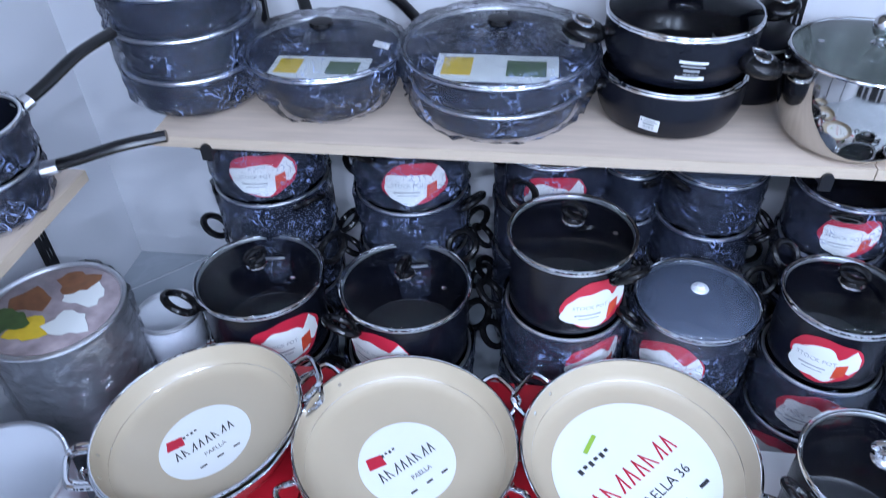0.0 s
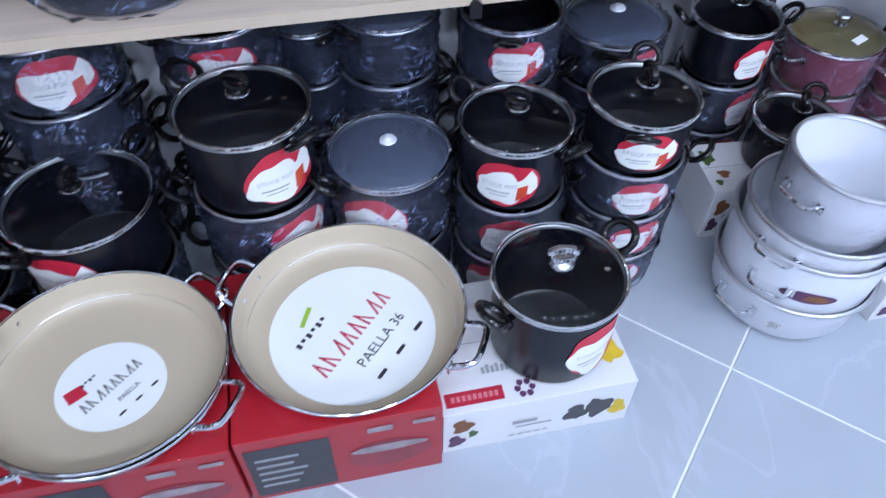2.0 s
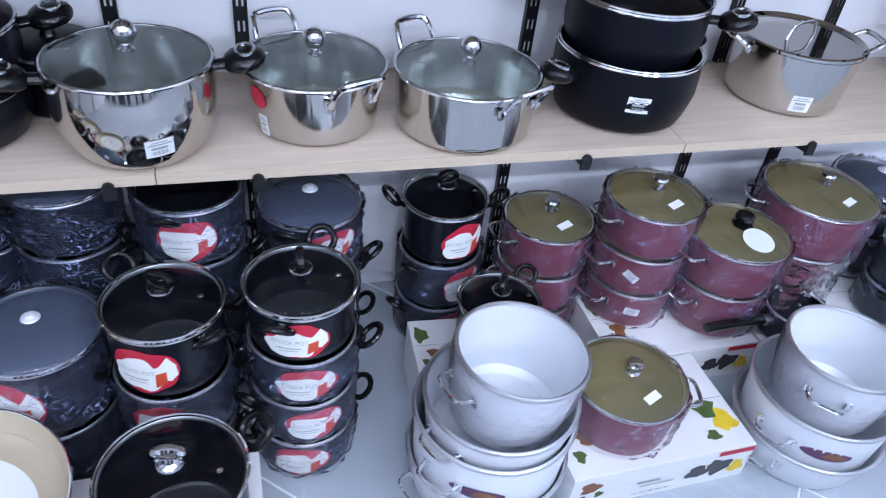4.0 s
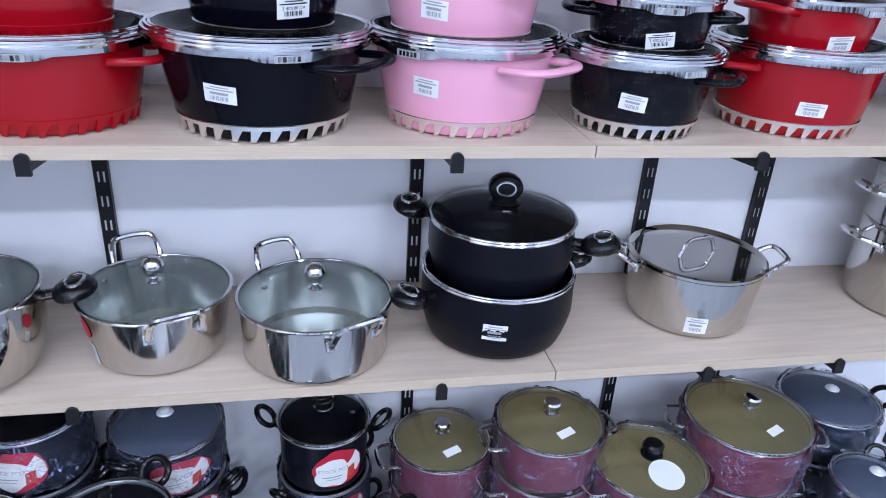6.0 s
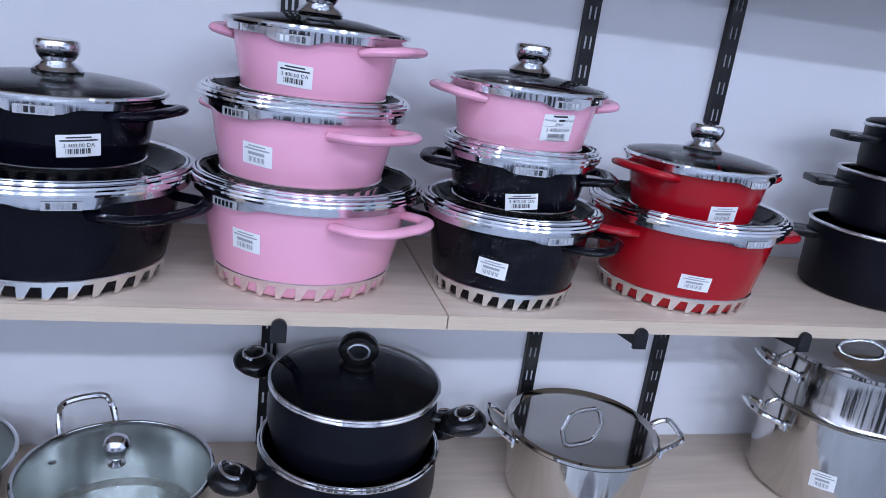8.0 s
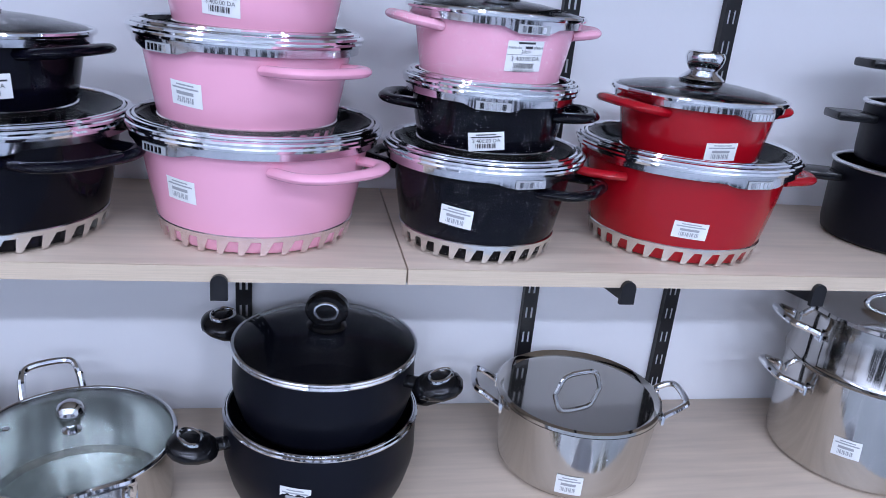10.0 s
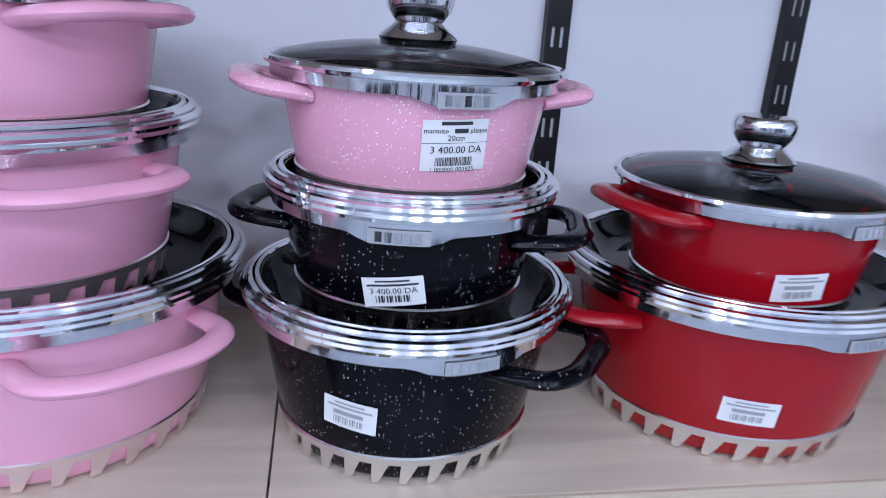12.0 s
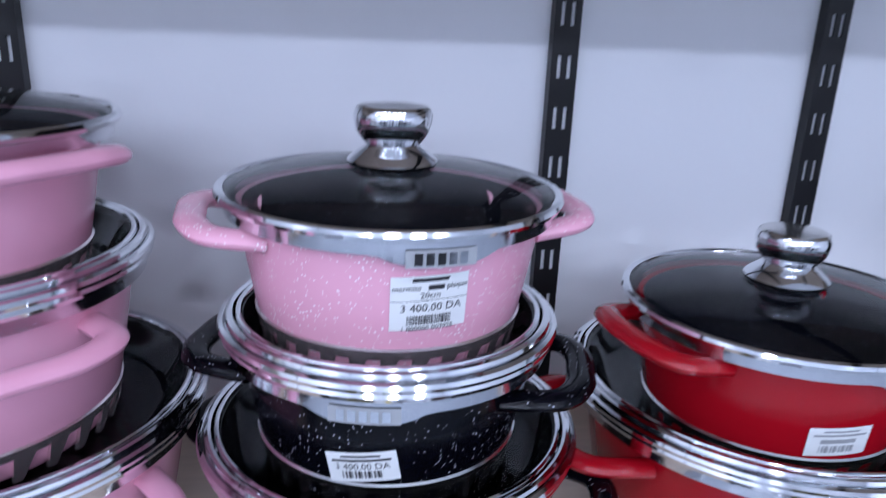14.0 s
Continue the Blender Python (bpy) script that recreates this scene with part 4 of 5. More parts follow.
def alu_bowl(x, y, z, r, h, label, lean=(0, 0), flare=0.86, handles=20.0, seed=1, tag=None, cover=False):
    """An open frosted aluminium casserole with a thick rolled rim in loose film."""
    t = thing("aluminium_casserole", pose(x, y, z, lean[0], lean[1], 0), label, "casserole", "frosted aluminium casseroles")
    part("body", lathe([(0, 0.001), (r * flare - 0.02, 0.001), (r * flare - 0.006, 0.005), (r * flare, 0.016), (r * 0.965, h * 0.8), (r * 0.98, h)]), "frosted_aluminium", t)
    part("interior", lathe([(r * 0.972, h), (r * 0.955, h * 0.8), (r * flare - 0.006, 0.018), (r * flare - 0.02, 0.006), (0, 0.006)]), "frosted_aluminium", t)
    part("rim", ring(r * 0.985, h, 0.0046), "aluminium", t, "thick rolled rim")
    for d in (0, 180):
        wire_handle(t, handles + d, r * 0.95, h * 0.72, 0.075, 0.034, 0.0042)
    if tag == "oval":
        pl = part("oval_label", wrapped(outline(bmesh.new(), blob(0.105, 0.030, 24, 2, 0.0)), lambda zz: r * (flare + (0.97 - flare) * zz / h), -118, h * 0.66, 0.0012), "ink_purple", t, "dark oval picture label")
        part("picture", wrapped(outline(bmesh.new(), blob(0.045, 0.018, 16, 9, 0.15)), lambda zz: r * (flare + (0.97 - flare) * zz / h), -112, h * 0.66, 0.0018), "ink_brown", pl)
    if tag == "price":
        price_sticker(t, lambda zz: r * (flare + (0.97 - flare) * zz / h), -128, h * 0.45, 0.032, 0.028)
    if cover:
        film(t, r * 1.012, h + 0.002, seed, material="loose_film", foot=flare, calm=0.35)
    return t


def paella_pan(x, y, z, r, lean, label, turn=0.0, big=False, handles=2):
    """A shallow pan with beige inside, bright outside and a round paper."""
    t = thing("paella_pan", pose(x, y, z, lean[0], lean[1], 0), label, "pan", "beige paella pans")
    h = 0.050
    part("outside", lathe([(0, 0.0), (r * 0.80, 0.0), (r * 0.86, 0.004), (r * 0.93, 0.02), (r * 0.985, h), (r * 0.995, h + 0.001)], 80), "steel", t, "bright metal outside")
    part("inside", lathe([(r * 0.985, h + 0.0005), (r * 0.935, 0.026), (r * 0.90, 0.013), (r * 0.85, 0.0065), (r * 0.78, 0.005), (0, 0.005)], 80), "beige_ceramic", t, "beige coated inside")
    part("rim", ring(r * 0.99, h + 0.0008, 0.0026, 80), "chrome", t)
    for k in range(handles):
        a = turn + (360 / handles) * k
        wire_handle(t, a, r * 0.965, h * 0.72, 0.085, 0.040, 0.0055, rise=0.014)
        for s in (-0.026, 0.026):
            m = Matrix.Rotation(radians(a), 4, 'Z') @ Matrix.Translation((r * 0.945, s, 0.033)) @ Matrix.Rotation(radians(-68), 4, 'Y')
            part("rivet", turned(lathe([(0.0045, 0), (0.004, 0.0015), (0, 0.002)], 12), m), "chrome", t)
    q = r * (0.72 if big else 0.44)
    off = (0.0, -0.012) if big else (0.005, -0.012)
    lift = Matrix.Translation((off[0], off[1], 0))
    pl = part("paper_disc", turned(lathe([(0, 0.0062), (q, 0.0062)], 64), lift), "paper_label", t, "round printed paper label")
    s = q / 0.13
    skew = lift @ Matrix.Rotation(radians(47), 4, 'Z')

    def flat(bm, zz):
        for v in bm.verts:
            v.co = (v.co.x, v.co.z, zz)
        return turned(bm, skew)

    bm = bmesh.new()
    for k in range(8):
        xx = (-0.090 + k * 0.0225) * s
        top = (0.007, 0.0, 0.015, 0.010)[k % 4] * s
        outline(bm, [(xx, -0.016 * s), (xx + 0.004 * s, -0.016 * s), (xx + top + 0.003 * s, 0.016 * s), (xx + top, 0.016 * s)])
        outline(bm, [(xx + 0.013 * s, -0.016 * s), (xx + 0.0165 * s, -0.016 * s), (xx + top + 0.002 * s, 0.016 * s), (xx + top - 0.001 * s, 0.016 * s)])
    tagged(part("red_mark", flat(bm, 0.0068), "ink_red" if big else "ink_black", pl, "large slanted red trade mark" if big else "slanted dark trade mark"), kind="stuff")
    bm = letters(bmesh.new(), "paella" if big else "paella_small", 0.010 * s, -0.055 * s)
    for k in range(3):
        plate(bm, (-0.05 + 0.05 * k) * s, -0.086 * s, (-0.03 + 0.05 * k) * s, -0.080 * s, 1)
    for k in range(6):
        plate(bm, (-0.070 + 0.012 * k) * s, 0.048 * s + 0.004 * s * (k % 2), (-0.063 + 0.012 * k) * s, 0.058 * s, 1)
    tagged(part("print", flat(bm, 0.0068), "ink_black", pl), kind="stuff")
    if big:
        bm = plate(bmesh.new(), -0.012, 0.085, 0.03, 0.093, 1)
        part("green_mark", turned(flat(bm, 0.0069), Matrix.Rotation(0.35, 4, 'Z')), "ink_green", pl, "green printed bar")
    else:
        bm = outline(bmesh.new(), [(-0.060, 0.022), (-0.030, 0.016), (-0.028, 0.038), (-0.054, 0.044)])
        part("red_mark", flat(bm, 0.0069), "ink_red", pl, "red printed corner")
    return t


def carton(x0, y0, z0, x1, y1, h, material, label, style="red", group="product cartons", turn=0.0, red=False):
    """A printed carton standing flat, its printed front to the aisle."""
    t = thing("carton", pose((x0 + x1) / 2, (y0 + y1) / 2, z0, 0, 0, turn), label, "carton", group)
    w, d = (x1 - x0) / 2, (y1 - y0) / 2
    part("box", block(-w, -d, 0, w, d, h, 0.0015), material, t, smooth=False)

    def front(bm, lift=0.0008):
        for v in bm.verts:
            v.co.y = -d - lift
        return bm

    def top(bm, lift=0.0008):
        for v in bm.verts:
            v.co = (v.co.x, v.co.z, h + lift)
        return bm

    part("flap_seam", top(plate(bmesh.new(), -w * 0.98, -0.0008, w * 0.98, 0.0008, 1), 0.0005), "ink_grey", t)
    if style == "red":
        part("dark_panel", front(plate(bmesh.new(), -w * 0.94, h * 0.06, -w * 0.12, h * 0.86, 1)), "dark_carton_print", t, "dark printed panel")
        bm = bmesh.new()
        for k in range(5):
            plate(bm, -w * 0.86, h * (0.22 + 0.11 * k), -w * (0.50 - 0.06 * (k % 3)), h * (0.26 + 0.11 * k), 1)
        tagged(part("print", front(bm, 0.0014), "ink_grey", t), kind="stuff")
        part("pot_picture", front(outline(bmesh.new(), [(x + w * 0.45, z + h * 0.42) for x, z in blob(w * 0.86, h * 0.44, 22, 3, 0.03)])), "red_print_fade", t, "printed picture of a pan")
        part("pot_picture", front(outline(bmesh.new(), [(x + w * 0.45, z + h * 0.52) for x, z in blob(w * 0.80, h * 0.12, 22, 3, 0.02)]), 0.0014), "tray_print", t, "printed picture of a pan")
        bm = plate(bmesh.new(), w * 0.25, h * 0.80, w * 0.50, h * 0.88, 1)
        plate(bm, w * 0.70, h * 0.82, w * 0.92, h * 0.88, 1)
        tagged(part("print", front(bm, 0.0014), "tray_print", t), kind="stuff")
    else:
        def patch(where, cx, cz, rx, rz, seed, ink, words, lift=0.0008):
            part("picture", where(outline(bmesh.new(), [(x + cx, z + cz) for x, z in blob(rx * 1.9, rz * 1.9, 18, seed, 0.22)]), lift), ink, t, words)

        patch(front, -w * 0.80, h * 0.66, w * 0.11, h * 0.17, 4, "ink_brown", "printed food picture")
        patch(front, -w * 0.86, h * 0.28, w * 0.09, h * 0.15, 7, "ink_purple", "printed food picture")
        patch(front, -w * 0.69, h * 0.42, w * 0.05, h * 0.09, 8, "ink_dark_green", "printed herb picture")
        patch(front, w * 0.40, h * 0.45, w * 0.13, h * 0.20, 9, "dark_carton_print", "printed pan picture")
        patch(front, w * 0.64, h * 0.50, w * 0.15, h * 0.24, 14, "dark_carton_print", "printed pan picture")
        patch(front, w * 0.86, h * 0.40, w * 0.09, h * 0.20, 11, "ink_yellow", "printed yellow food picture")
        bm = plate(bmesh.new(), -w * 0.28, h * 0.46, -w * 0.02, h * 0.53, 1)
        plate(bm, -w * 0.24, h * 0.36, w * 0.14, h * 0.39, 1)
        for k in range(5):
            plate(bm, (-0.30 + 0.09 * k) * w, h * 0.15, (-0.24 + 0.09 * k) * w, h * 0.18, 1)
        tagged(part("print", front(bm, 0.0014), "ink_grey", t), kind="stuff")
        if red:
            part("red_tag", top(plate(bmesh.new(), -w * 0.95, -d * 0.90, -w * 0.36, -d * 0.70, 1)), "ink_red", t, "red printed tag")
            bm = bmesh.new()
            for k in range(9):
                plate(bm, (-0.89 + 0.055 * k) * w, -d * 0.84, (-0.855 + 0.055 * k) * w, -d * 0.76, 1)
            tagged(part("print", top(bm, 0.0013), "ink_red_pale", t), kind="stuff")
            for k in range(6):
                a = k * math.pi / 3
                part("flower_mark", top(outline(bmesh.new(), [(x - w * 0.14 + 0.013 * math.cos(a), z - d * 0.80 + 0.013 * math.sin(a)) for x, z in blob(0.012, 0.012, 10, 21, 0.1)]), 0.0008 + 0.0001 * k), "ink_purple", t)
            bm = bmesh.new()
            for k in range(6):
                plate(bm, (-0.52 + 0.05 * k) * w, -d * 0.50, (-0.485 + 0.05 * k) * w, -d * (0.40 - 0.03 * (k % 2)), 1)
            tagged(part("print", top(bm), "ink_grey", t), kind="stuff")
        else:
            part("red_band", front(plate(bmesh.new(), w * 0.58, h * 0.84, w * 0.99, h * 0.97, 1), 0.0014), "ink_red", t)
            patch(top, -w * 0.70, -d * 0.30, w * 0.10, d * 0.16, 31, "ink_brown", "printed food picture")
            patch(top, -w * 0.84, -d * 0.62, w * 0.06, d * 0.12, 32, "ink_dark_green", "printed herb picture")
            patch(top, w * 0.62, -d * 0.70, w * 0.08, d * 0.10, 33, "ink_dark_green", "printed herb picture")
        patch(top, w * 0.83, -d * 0.45, w * 0.13, d * 0.24, 12, "ink_yellow", "printed yellow food picture")
        patch(top, w * 0.70, -d * 0.18, w * 0.13, d * 0.20, 15, "ink_dark_green", "printed herb picture", 0.0012)
        patch(top, -w * 0.84, d * 0.40, w * 0.12, d * 0.30, 13, "ink_dark_green", "printed herb picture")
    return t

# ---- upper shelf: flared casseroles in stacks ----
UP = SHELF_UP + SHELF_T
LOW = SHELF_LOW + SHELF_T

casserole(0.728, 1.155, UP, 0.155, 0.130, "red_enamel", "large glossy red casserole on the shelf", -12, "flipped", teeth="red_enamel")
casserole(0.728, 1.155, UP + 0.122, 0.122, 0.114, "red_enamel", "glossy red casserole stacked on a larger one", -12, "knob", teeth="red_enamel")

casserole(1.040, 1.140, UP, 0.168, 0.140, "black_enamel", "large glossy black casserole with bright lid band", -36, "flipped", [(-112, 0.073, 0.048, 0.026, -4)], plate_at=-75)
casserole(1.046, 1.132, UP + 0.131, 0.126, 0.116, "black_enamel", "glossy black casserole with glass lid and knob", -20, "knob", [(-66, 0.055, 0.048, 0.027, 3, True)], plate_at=-88)

casserole(1.360, 1.157, UP, 0.159, 0.139, "pink_enamel", "large pink casserole with bright lid band", -52, "flipped", [(-126, 0.078, 0.042, 0.028, -4)], teeth="pale_pink_teeth", plate_at=-134)
casserole(1.350, 1.150, UP + 0.127, 0.138, 0.124, "pink_enamel", "pink casserole stacked in the middle", -50, "flipped", [(-122, 0.062, 0.042, 0.028, -4)], teeth="pale_pink_teeth", plate_at=-132)
casserole(1.358, 1.140, UP + 0.238, 0.119, 0.115, "pink_enamel", "pink casserole with glass lid atop a stack", -34, "knob", [(-108, 0.052, 0.044, 0.027, -3, True)], teeth="pale_pink_teeth", plate_at=-108)

casserole(1.658, 1.128, UP, 0.133, 0.126, "black_speckled", "black speckled casserole with bright lid band", -36, "flipped", [(-117, 0.062, 0.042, 0.026, -6)], plate_at=-76)
casserole(1.656, 1.120, UP + 0.117, 0.1115, 0.098, "black_speckled", "small black speckled casserole, sticker askew", -16, "flipped", [(-103, 0.041, 0.044, 0.023, 8, True)], plate_at=-101)
casserole(1.656, 1.136, UP + 0.201, 0.113, 0.1110, "pink_speckled", "pink speckled casserole with glass lid and price sticker", 8, "knob", (), teeth="pale_pink_teeth", plate_at=-79, text=True, lean=(0.5, 0.3))

casserole(1.967, 1.152, UP, 0.156, 0.138, "red_enamel", "large glossy red casserole with bright lid band", 2, "flipped", [(-108, 0.053, 0.046, 0.024, -2)], plate_at=-79)
casserole(1.955, 1.128, UP + 0.117, 0.116, 0.112, "red_enamel", "small glossy red casserole with glass lid and knob", 12, "knob", [(-94, 0.043, 0.042, 0.024, 4)], plate_at=-72)


def bar_pot(x, y, z, r, h, label, handles, lid, sticker=None):
    """A dark grey pot with flat bar handles."""
    t = thing("cooking_pot", pose(x, y, z), label, "cooking pot", "dark grey pots")
    part("body", lathe([(0, 0.001), (r * 0.86, 0.001), (r * 0.92, 0.006), (r * 0.94, 0.02), (r * 0.96, h - 0.002), (r * 0.93, h - 0.002)]), "blue_black", t)
    part("interior", lathe([(r * 0.93, h - 0.003), (r * 0.9, 0.014), (0, 0.008)]), "nonstick", t)
    part("rim", ring(r * 0.965, h, 0.0034), "aluminium", t)
    for d in (0, 180):
        bm = block(r * 0.94, -0.030, h - 0.030, r * 0.94 + 0.062, 0.030, h - 0.016, 0.005)
        part("handle", turned(bm, Matrix.Rotation(radians(handles + d), 4, 'Z')), "bakelite", t, "flat black bar handle")
    if lid:
        part("lid", lathe([(r * 0.975, h + 0.002), (r * 0.975, h + 0.007), (r * 0.9, h + 0.011), (r * 0.4, h + 0.018), (0, h + 0.020)]), "blue_black", t, "dark lid")
        part("knob", lathe([(0, h + 0.019), (0.016, h + 0.019), (0.011, h + 0.030), (0.02, h + 0.040), (0, h + 0.043)], 26), "bakelite", t)
    if sticker:
        price_sticker(t, lambda zz: r * 0.95, *sticker)
    return t


bar_pot(2.400, 1.175, UP, 0.135, 0.122, "dark grey pot with bright rim under a stack", -18, False, (-70, 0.06, 0.04, 0.026, 0))
bar_pot(2.405, 1.175, UP + 0.124, 0.115, 0.095, "dark grey pot stacked in the middle", -14, False, (-75, 0.045, 0.04, 0.026, 0))
bar_pot(2.410, 1.175, UP + 0.221, 0.095, 0.080, "small dark grey lidded pot atop a stack", -10, True)

# ---- lower shelf ----


def wrapped_pan_stack(x, y, tiers, label, handle=None, picture=False, seed=2):
    """Nested dark pans in shrink film, counted as one packed set."""
    t = thing("pan_set", pose(x, y, LOW), label, "pan set", "film-wrapped pan sets")
    z = 0.0
    for k, (r, h) in enumerate(tiers):
        part("pan", lathe([(0, z + 0.001), (r * 0.82, z + 0.001), (r * 0.9, z + 0.008), (r * 0.98, z + h - 0.003), (r * 0.95, z + h - 0.003), (r * 0.86, z + 0.012), (0, z + 0.008)]), "matte_black", t, "dark non-stick pan")
        bm = ring(r * 0.985, z + h - 0.001, 0.0042)
        part("rim", bm, "aluminium", t, "bright rim")
        z += h
    r, h = tiers[-1]
    part("lid_rim", ring(r * 1.0, z + 0.004, 0.003), "chrome", t)
    gl = part("glass_lid", lathe([(r * 0.995, z + 0.005), (r * 0.85, z + 0.012), (r * 0.5, z + 0.020), (0, z + 0.024)]), "lid_glass", t, "glass lid", face_up=True)
    gl.visible_shadow = False
    part("knob", lathe([(0, z + 0.022), (0.017, z + 0.022), (0.012, z + 0.032), (0.022, z + 0.042), (0.020, z + 0.049), (0, z + 0.051)], 26), "bakelite", t)
    if picture:
        pc = part("paper_leaflet", block(-r * 0.62, -r * 0.62, z - 0.020, r * 0.62, -r * 0.02, z - 0.0185), "paper_label", t, "printed leaflet under the lid", smooth=False)
        part("picture", block(-r * 0.55, -r * 0.5, z - 0.0182, -r * 0.25, -r * 0.1, z - 0.0178), "ink_yellow", pc, smooth=False)
        part("picture", block(r * 0.1, -r * 0.5, z - 0.0182, r * 0.5, -r * 0.15, z - 0.0178), "ink_dark_green", pc, smooth=False)
    part("price_sticker", turned(block(-0.014, -0.012, 0, 0.014, 0.012, 0.0006), Matrix.Translation((r * 0.78, -0.02, z + 0.0155)) @ Matrix.Rotation(radians(14), 4, 'Y')), "paper_white", t)
    if handle is not None:
        a = radians(handle)
        bm = tube(smooth_path([(r * 0.95, 0, z - 0.03), (r + 0.04, 0, z - 0.02), (r + 0.10, 0, z + 0.005), (r + 0.15, 0, z + 0.012)], 5), 0.013, 0.008)
        part("handle", turned(bm, Matrix.Rotation(a, 4, 'Z')), "bakelite", t, "long black handle")
    rr = max(q for q, _ in tiers)
    film(t, rr * 1.03, z + 0.008, seed, top=True, foot=tiers[0][0] / rr)
    return t


wrapped_pan_stack(-0.640, 1.180, [(0.128, 0.079), (0.130, 0.077), (0.132, 0.075)], "tall stack of black pots in clear film", None, False, 11)
wrapped_pan_stack(-0.376, 1.167, [(0.106, 0.050), (0.143, 0.056)], "small black pan set in clear film with leaflet", 115, True, 12)
wrapped_pan_stack(-0.058, 1.174, [(0.157, 0.057), (0.172, 0.060)], "wide black pan set in clear film with leaflet", 140, True, 13)

grip_pot(0.246, 1.175, LOW, 0.130, 0.088, "black pot with bright rim under another", 20, False, (-110, 0.035, 0.034, 0.026, -6), paint="matte_black")
grip_pot(0.250, 1.180, LOW + 0.090, 0.130, 0.092, "black lidded pot with white price sticker, stacked", 20, True, (-88, 0.045, 0.046, 0.034, -4), paint="matte_black")
bar_pot(0.400, 1.270, LOW, 0.078, 0.107, "small dark pot behind the steel pot", -60, True)
steel_pot(0.540, 1.108, LOW, 0.126, 0.150, "rounded polished steel pot with glass lid", 8, "glass", belly=0.11, taper=0.80, sticker=(-72, 0.055, 0.044, 0.034, 4), rise=0.0)
steel_pot(0.837, 1.162, LOW, 0.1265, 0.114, "low steel pot with glass lid and red sticker", 112, "glass", taper=0.87, rise=0.05, red_tag=True, sticker=(-146, 0.03, 0.022, 0.04, 0))
steel_pot(1.112, 1.125, LOW, 0.1335, 0.110, "low steel pot with clear glass lid", 116, "glass", taper=0.965, rise=0.05)
grip_pot(1.457, 1.165, LOW, 0.1485, 0.136, "matt black pot with bright rim and price sticker", 202, False, (-105, 0.076, 0.044, 0.032, -2))
grip_pot(1.460, 1.180, LOW + 0.114, 0.1395, 0.118, "matt black pot with glass lid, stacked on another", 148, True)
steel_pot(1.884, 1.194, LOW, 0.135, 0.131, "steel pot with polished steel lid", -10, "steel", taper=0.90, sticker=(-110, 0.036, 0.042, 0.036, 0), rise=0.02)


def tall_steel_pot(x, y):
    """A tall stock pot with an inset pot on top and a steel lid."""
    t = thing("steamer_pot", pose(x, y, LOW), "tall two-tier steel stock pot with steel lid", "steel pot", "stainless steel pots")
    r, h1, h2 = 0.148, 0.185, 0.285
    part("body", lathe([(0, 0.001), (r - 0.012, 0.001), (r - 0.002, 0.005), (r, 0.014), (r, h1 - 0.004), (r + 0.004, h1), (r, h1 + 0.003)], 72), "turned_steel", t)
    part("inset", lathe([(r - 0.002, h1 + 0.002), (r + 0.003, h1 + 0.006), (r - 0.001, h1 + 0.012), (r - 0.001, h2), (r + 0.003, h2 + 0.002), (r - 0.004, h2 + 0.002)], 72), "turned_steel", t, "inset upper pot")
    part("lid", lathe([(r + 0.004, h2 + 0.003), (r + 0.003, h2 + 0.009), (r * 0.94, h2 + 0.006), (r * 0.5, h2 + 0.011), (0, h2 + 0.012)], 72), "polished_steel", t, "polished steel lid")
    pts = [(-0.045, 0, h2 + 0.010), (-0.036, 0, h2 + 0.024), (0, 0, h2 + 0.034), (0.036, 0, h2 + 0.024), (0.045, 0, h2 + 0.010)]
    part("lid_bow", turned(tube(smooth_path(pts, 5), 0.005, 0.004, 8, up=(0, 1, 0)), Matrix.Rotation(radians(-20), 4, 'Z')), "chrome", t)
    for d in (-8, 172):
        wire_handle(t, d, r, h1 - 0.035, 0.09, 0.045, 0.0062, rise=0.012)
        wire_handle(t, d, r, h2 - 0.030, 0.09, 0.045, 0.0062, rise=0.012)
    price_sticker(t, lambda zz: r, -136, 0.075, 0.044, 0.034, 3)


tall_steel_pot(2.448, 1.195)


# ---- side wall shelf ----
def saucepan(x, y, z, r, h, label, handle, lift, wrap=True):
    t = thing("saucepan", pose(x, y, z), label, "saucepan", "black saucepans")
    part("pan", lathe([(0, 0.001), (r * 0.84, 0.001), (r * 0.92, 0.007), (r * 0.98, h), (r * 0.955, h), (r * 0.9, 0.012), (0, 0.008)]), "matte_black", t)
    part("rim", ring(r * 0.97, h, 0.0032), "aluminium", t)
    pts = smooth_path([(r * 0.95, 0, h * 0.72), (r + 0.05, 0, h * 0.75 + lift * 0.3), (r + 0.12, 0, h * 0.8 + lift * 0.75), (r + 0.19, 0, h * 0.8 + lift)], 6)
    hd = part("handle", turned(tube(pts, 0.013, 0.009), Matrix.Rotation(radians(handle), 4, 'Z')), "bakelite", t, "long black handle")
    part("ferrule", turned(tube([(r * 0.96, 0, h * 0.72), (r + 0.022, 0, h * 0.735 + lift * 0.12)], 0.016, 0.011), Matrix.Rotation(radians(handle), 4, 'Z')), "aluminium", hd, "bright handle collar")
    film(t, r * 1.02, h + 0.005, 5)
    return t


saucepan(-0.828, 0.771, LOW, 0.099, 0.076, "black saucepan in clear film under another", 22, 0.02)
saucepan(-0.825, 0.773, LOW + 0.079, 0.097, 0.070, "black saucepan in clear film, stacked", 62, 0.05)

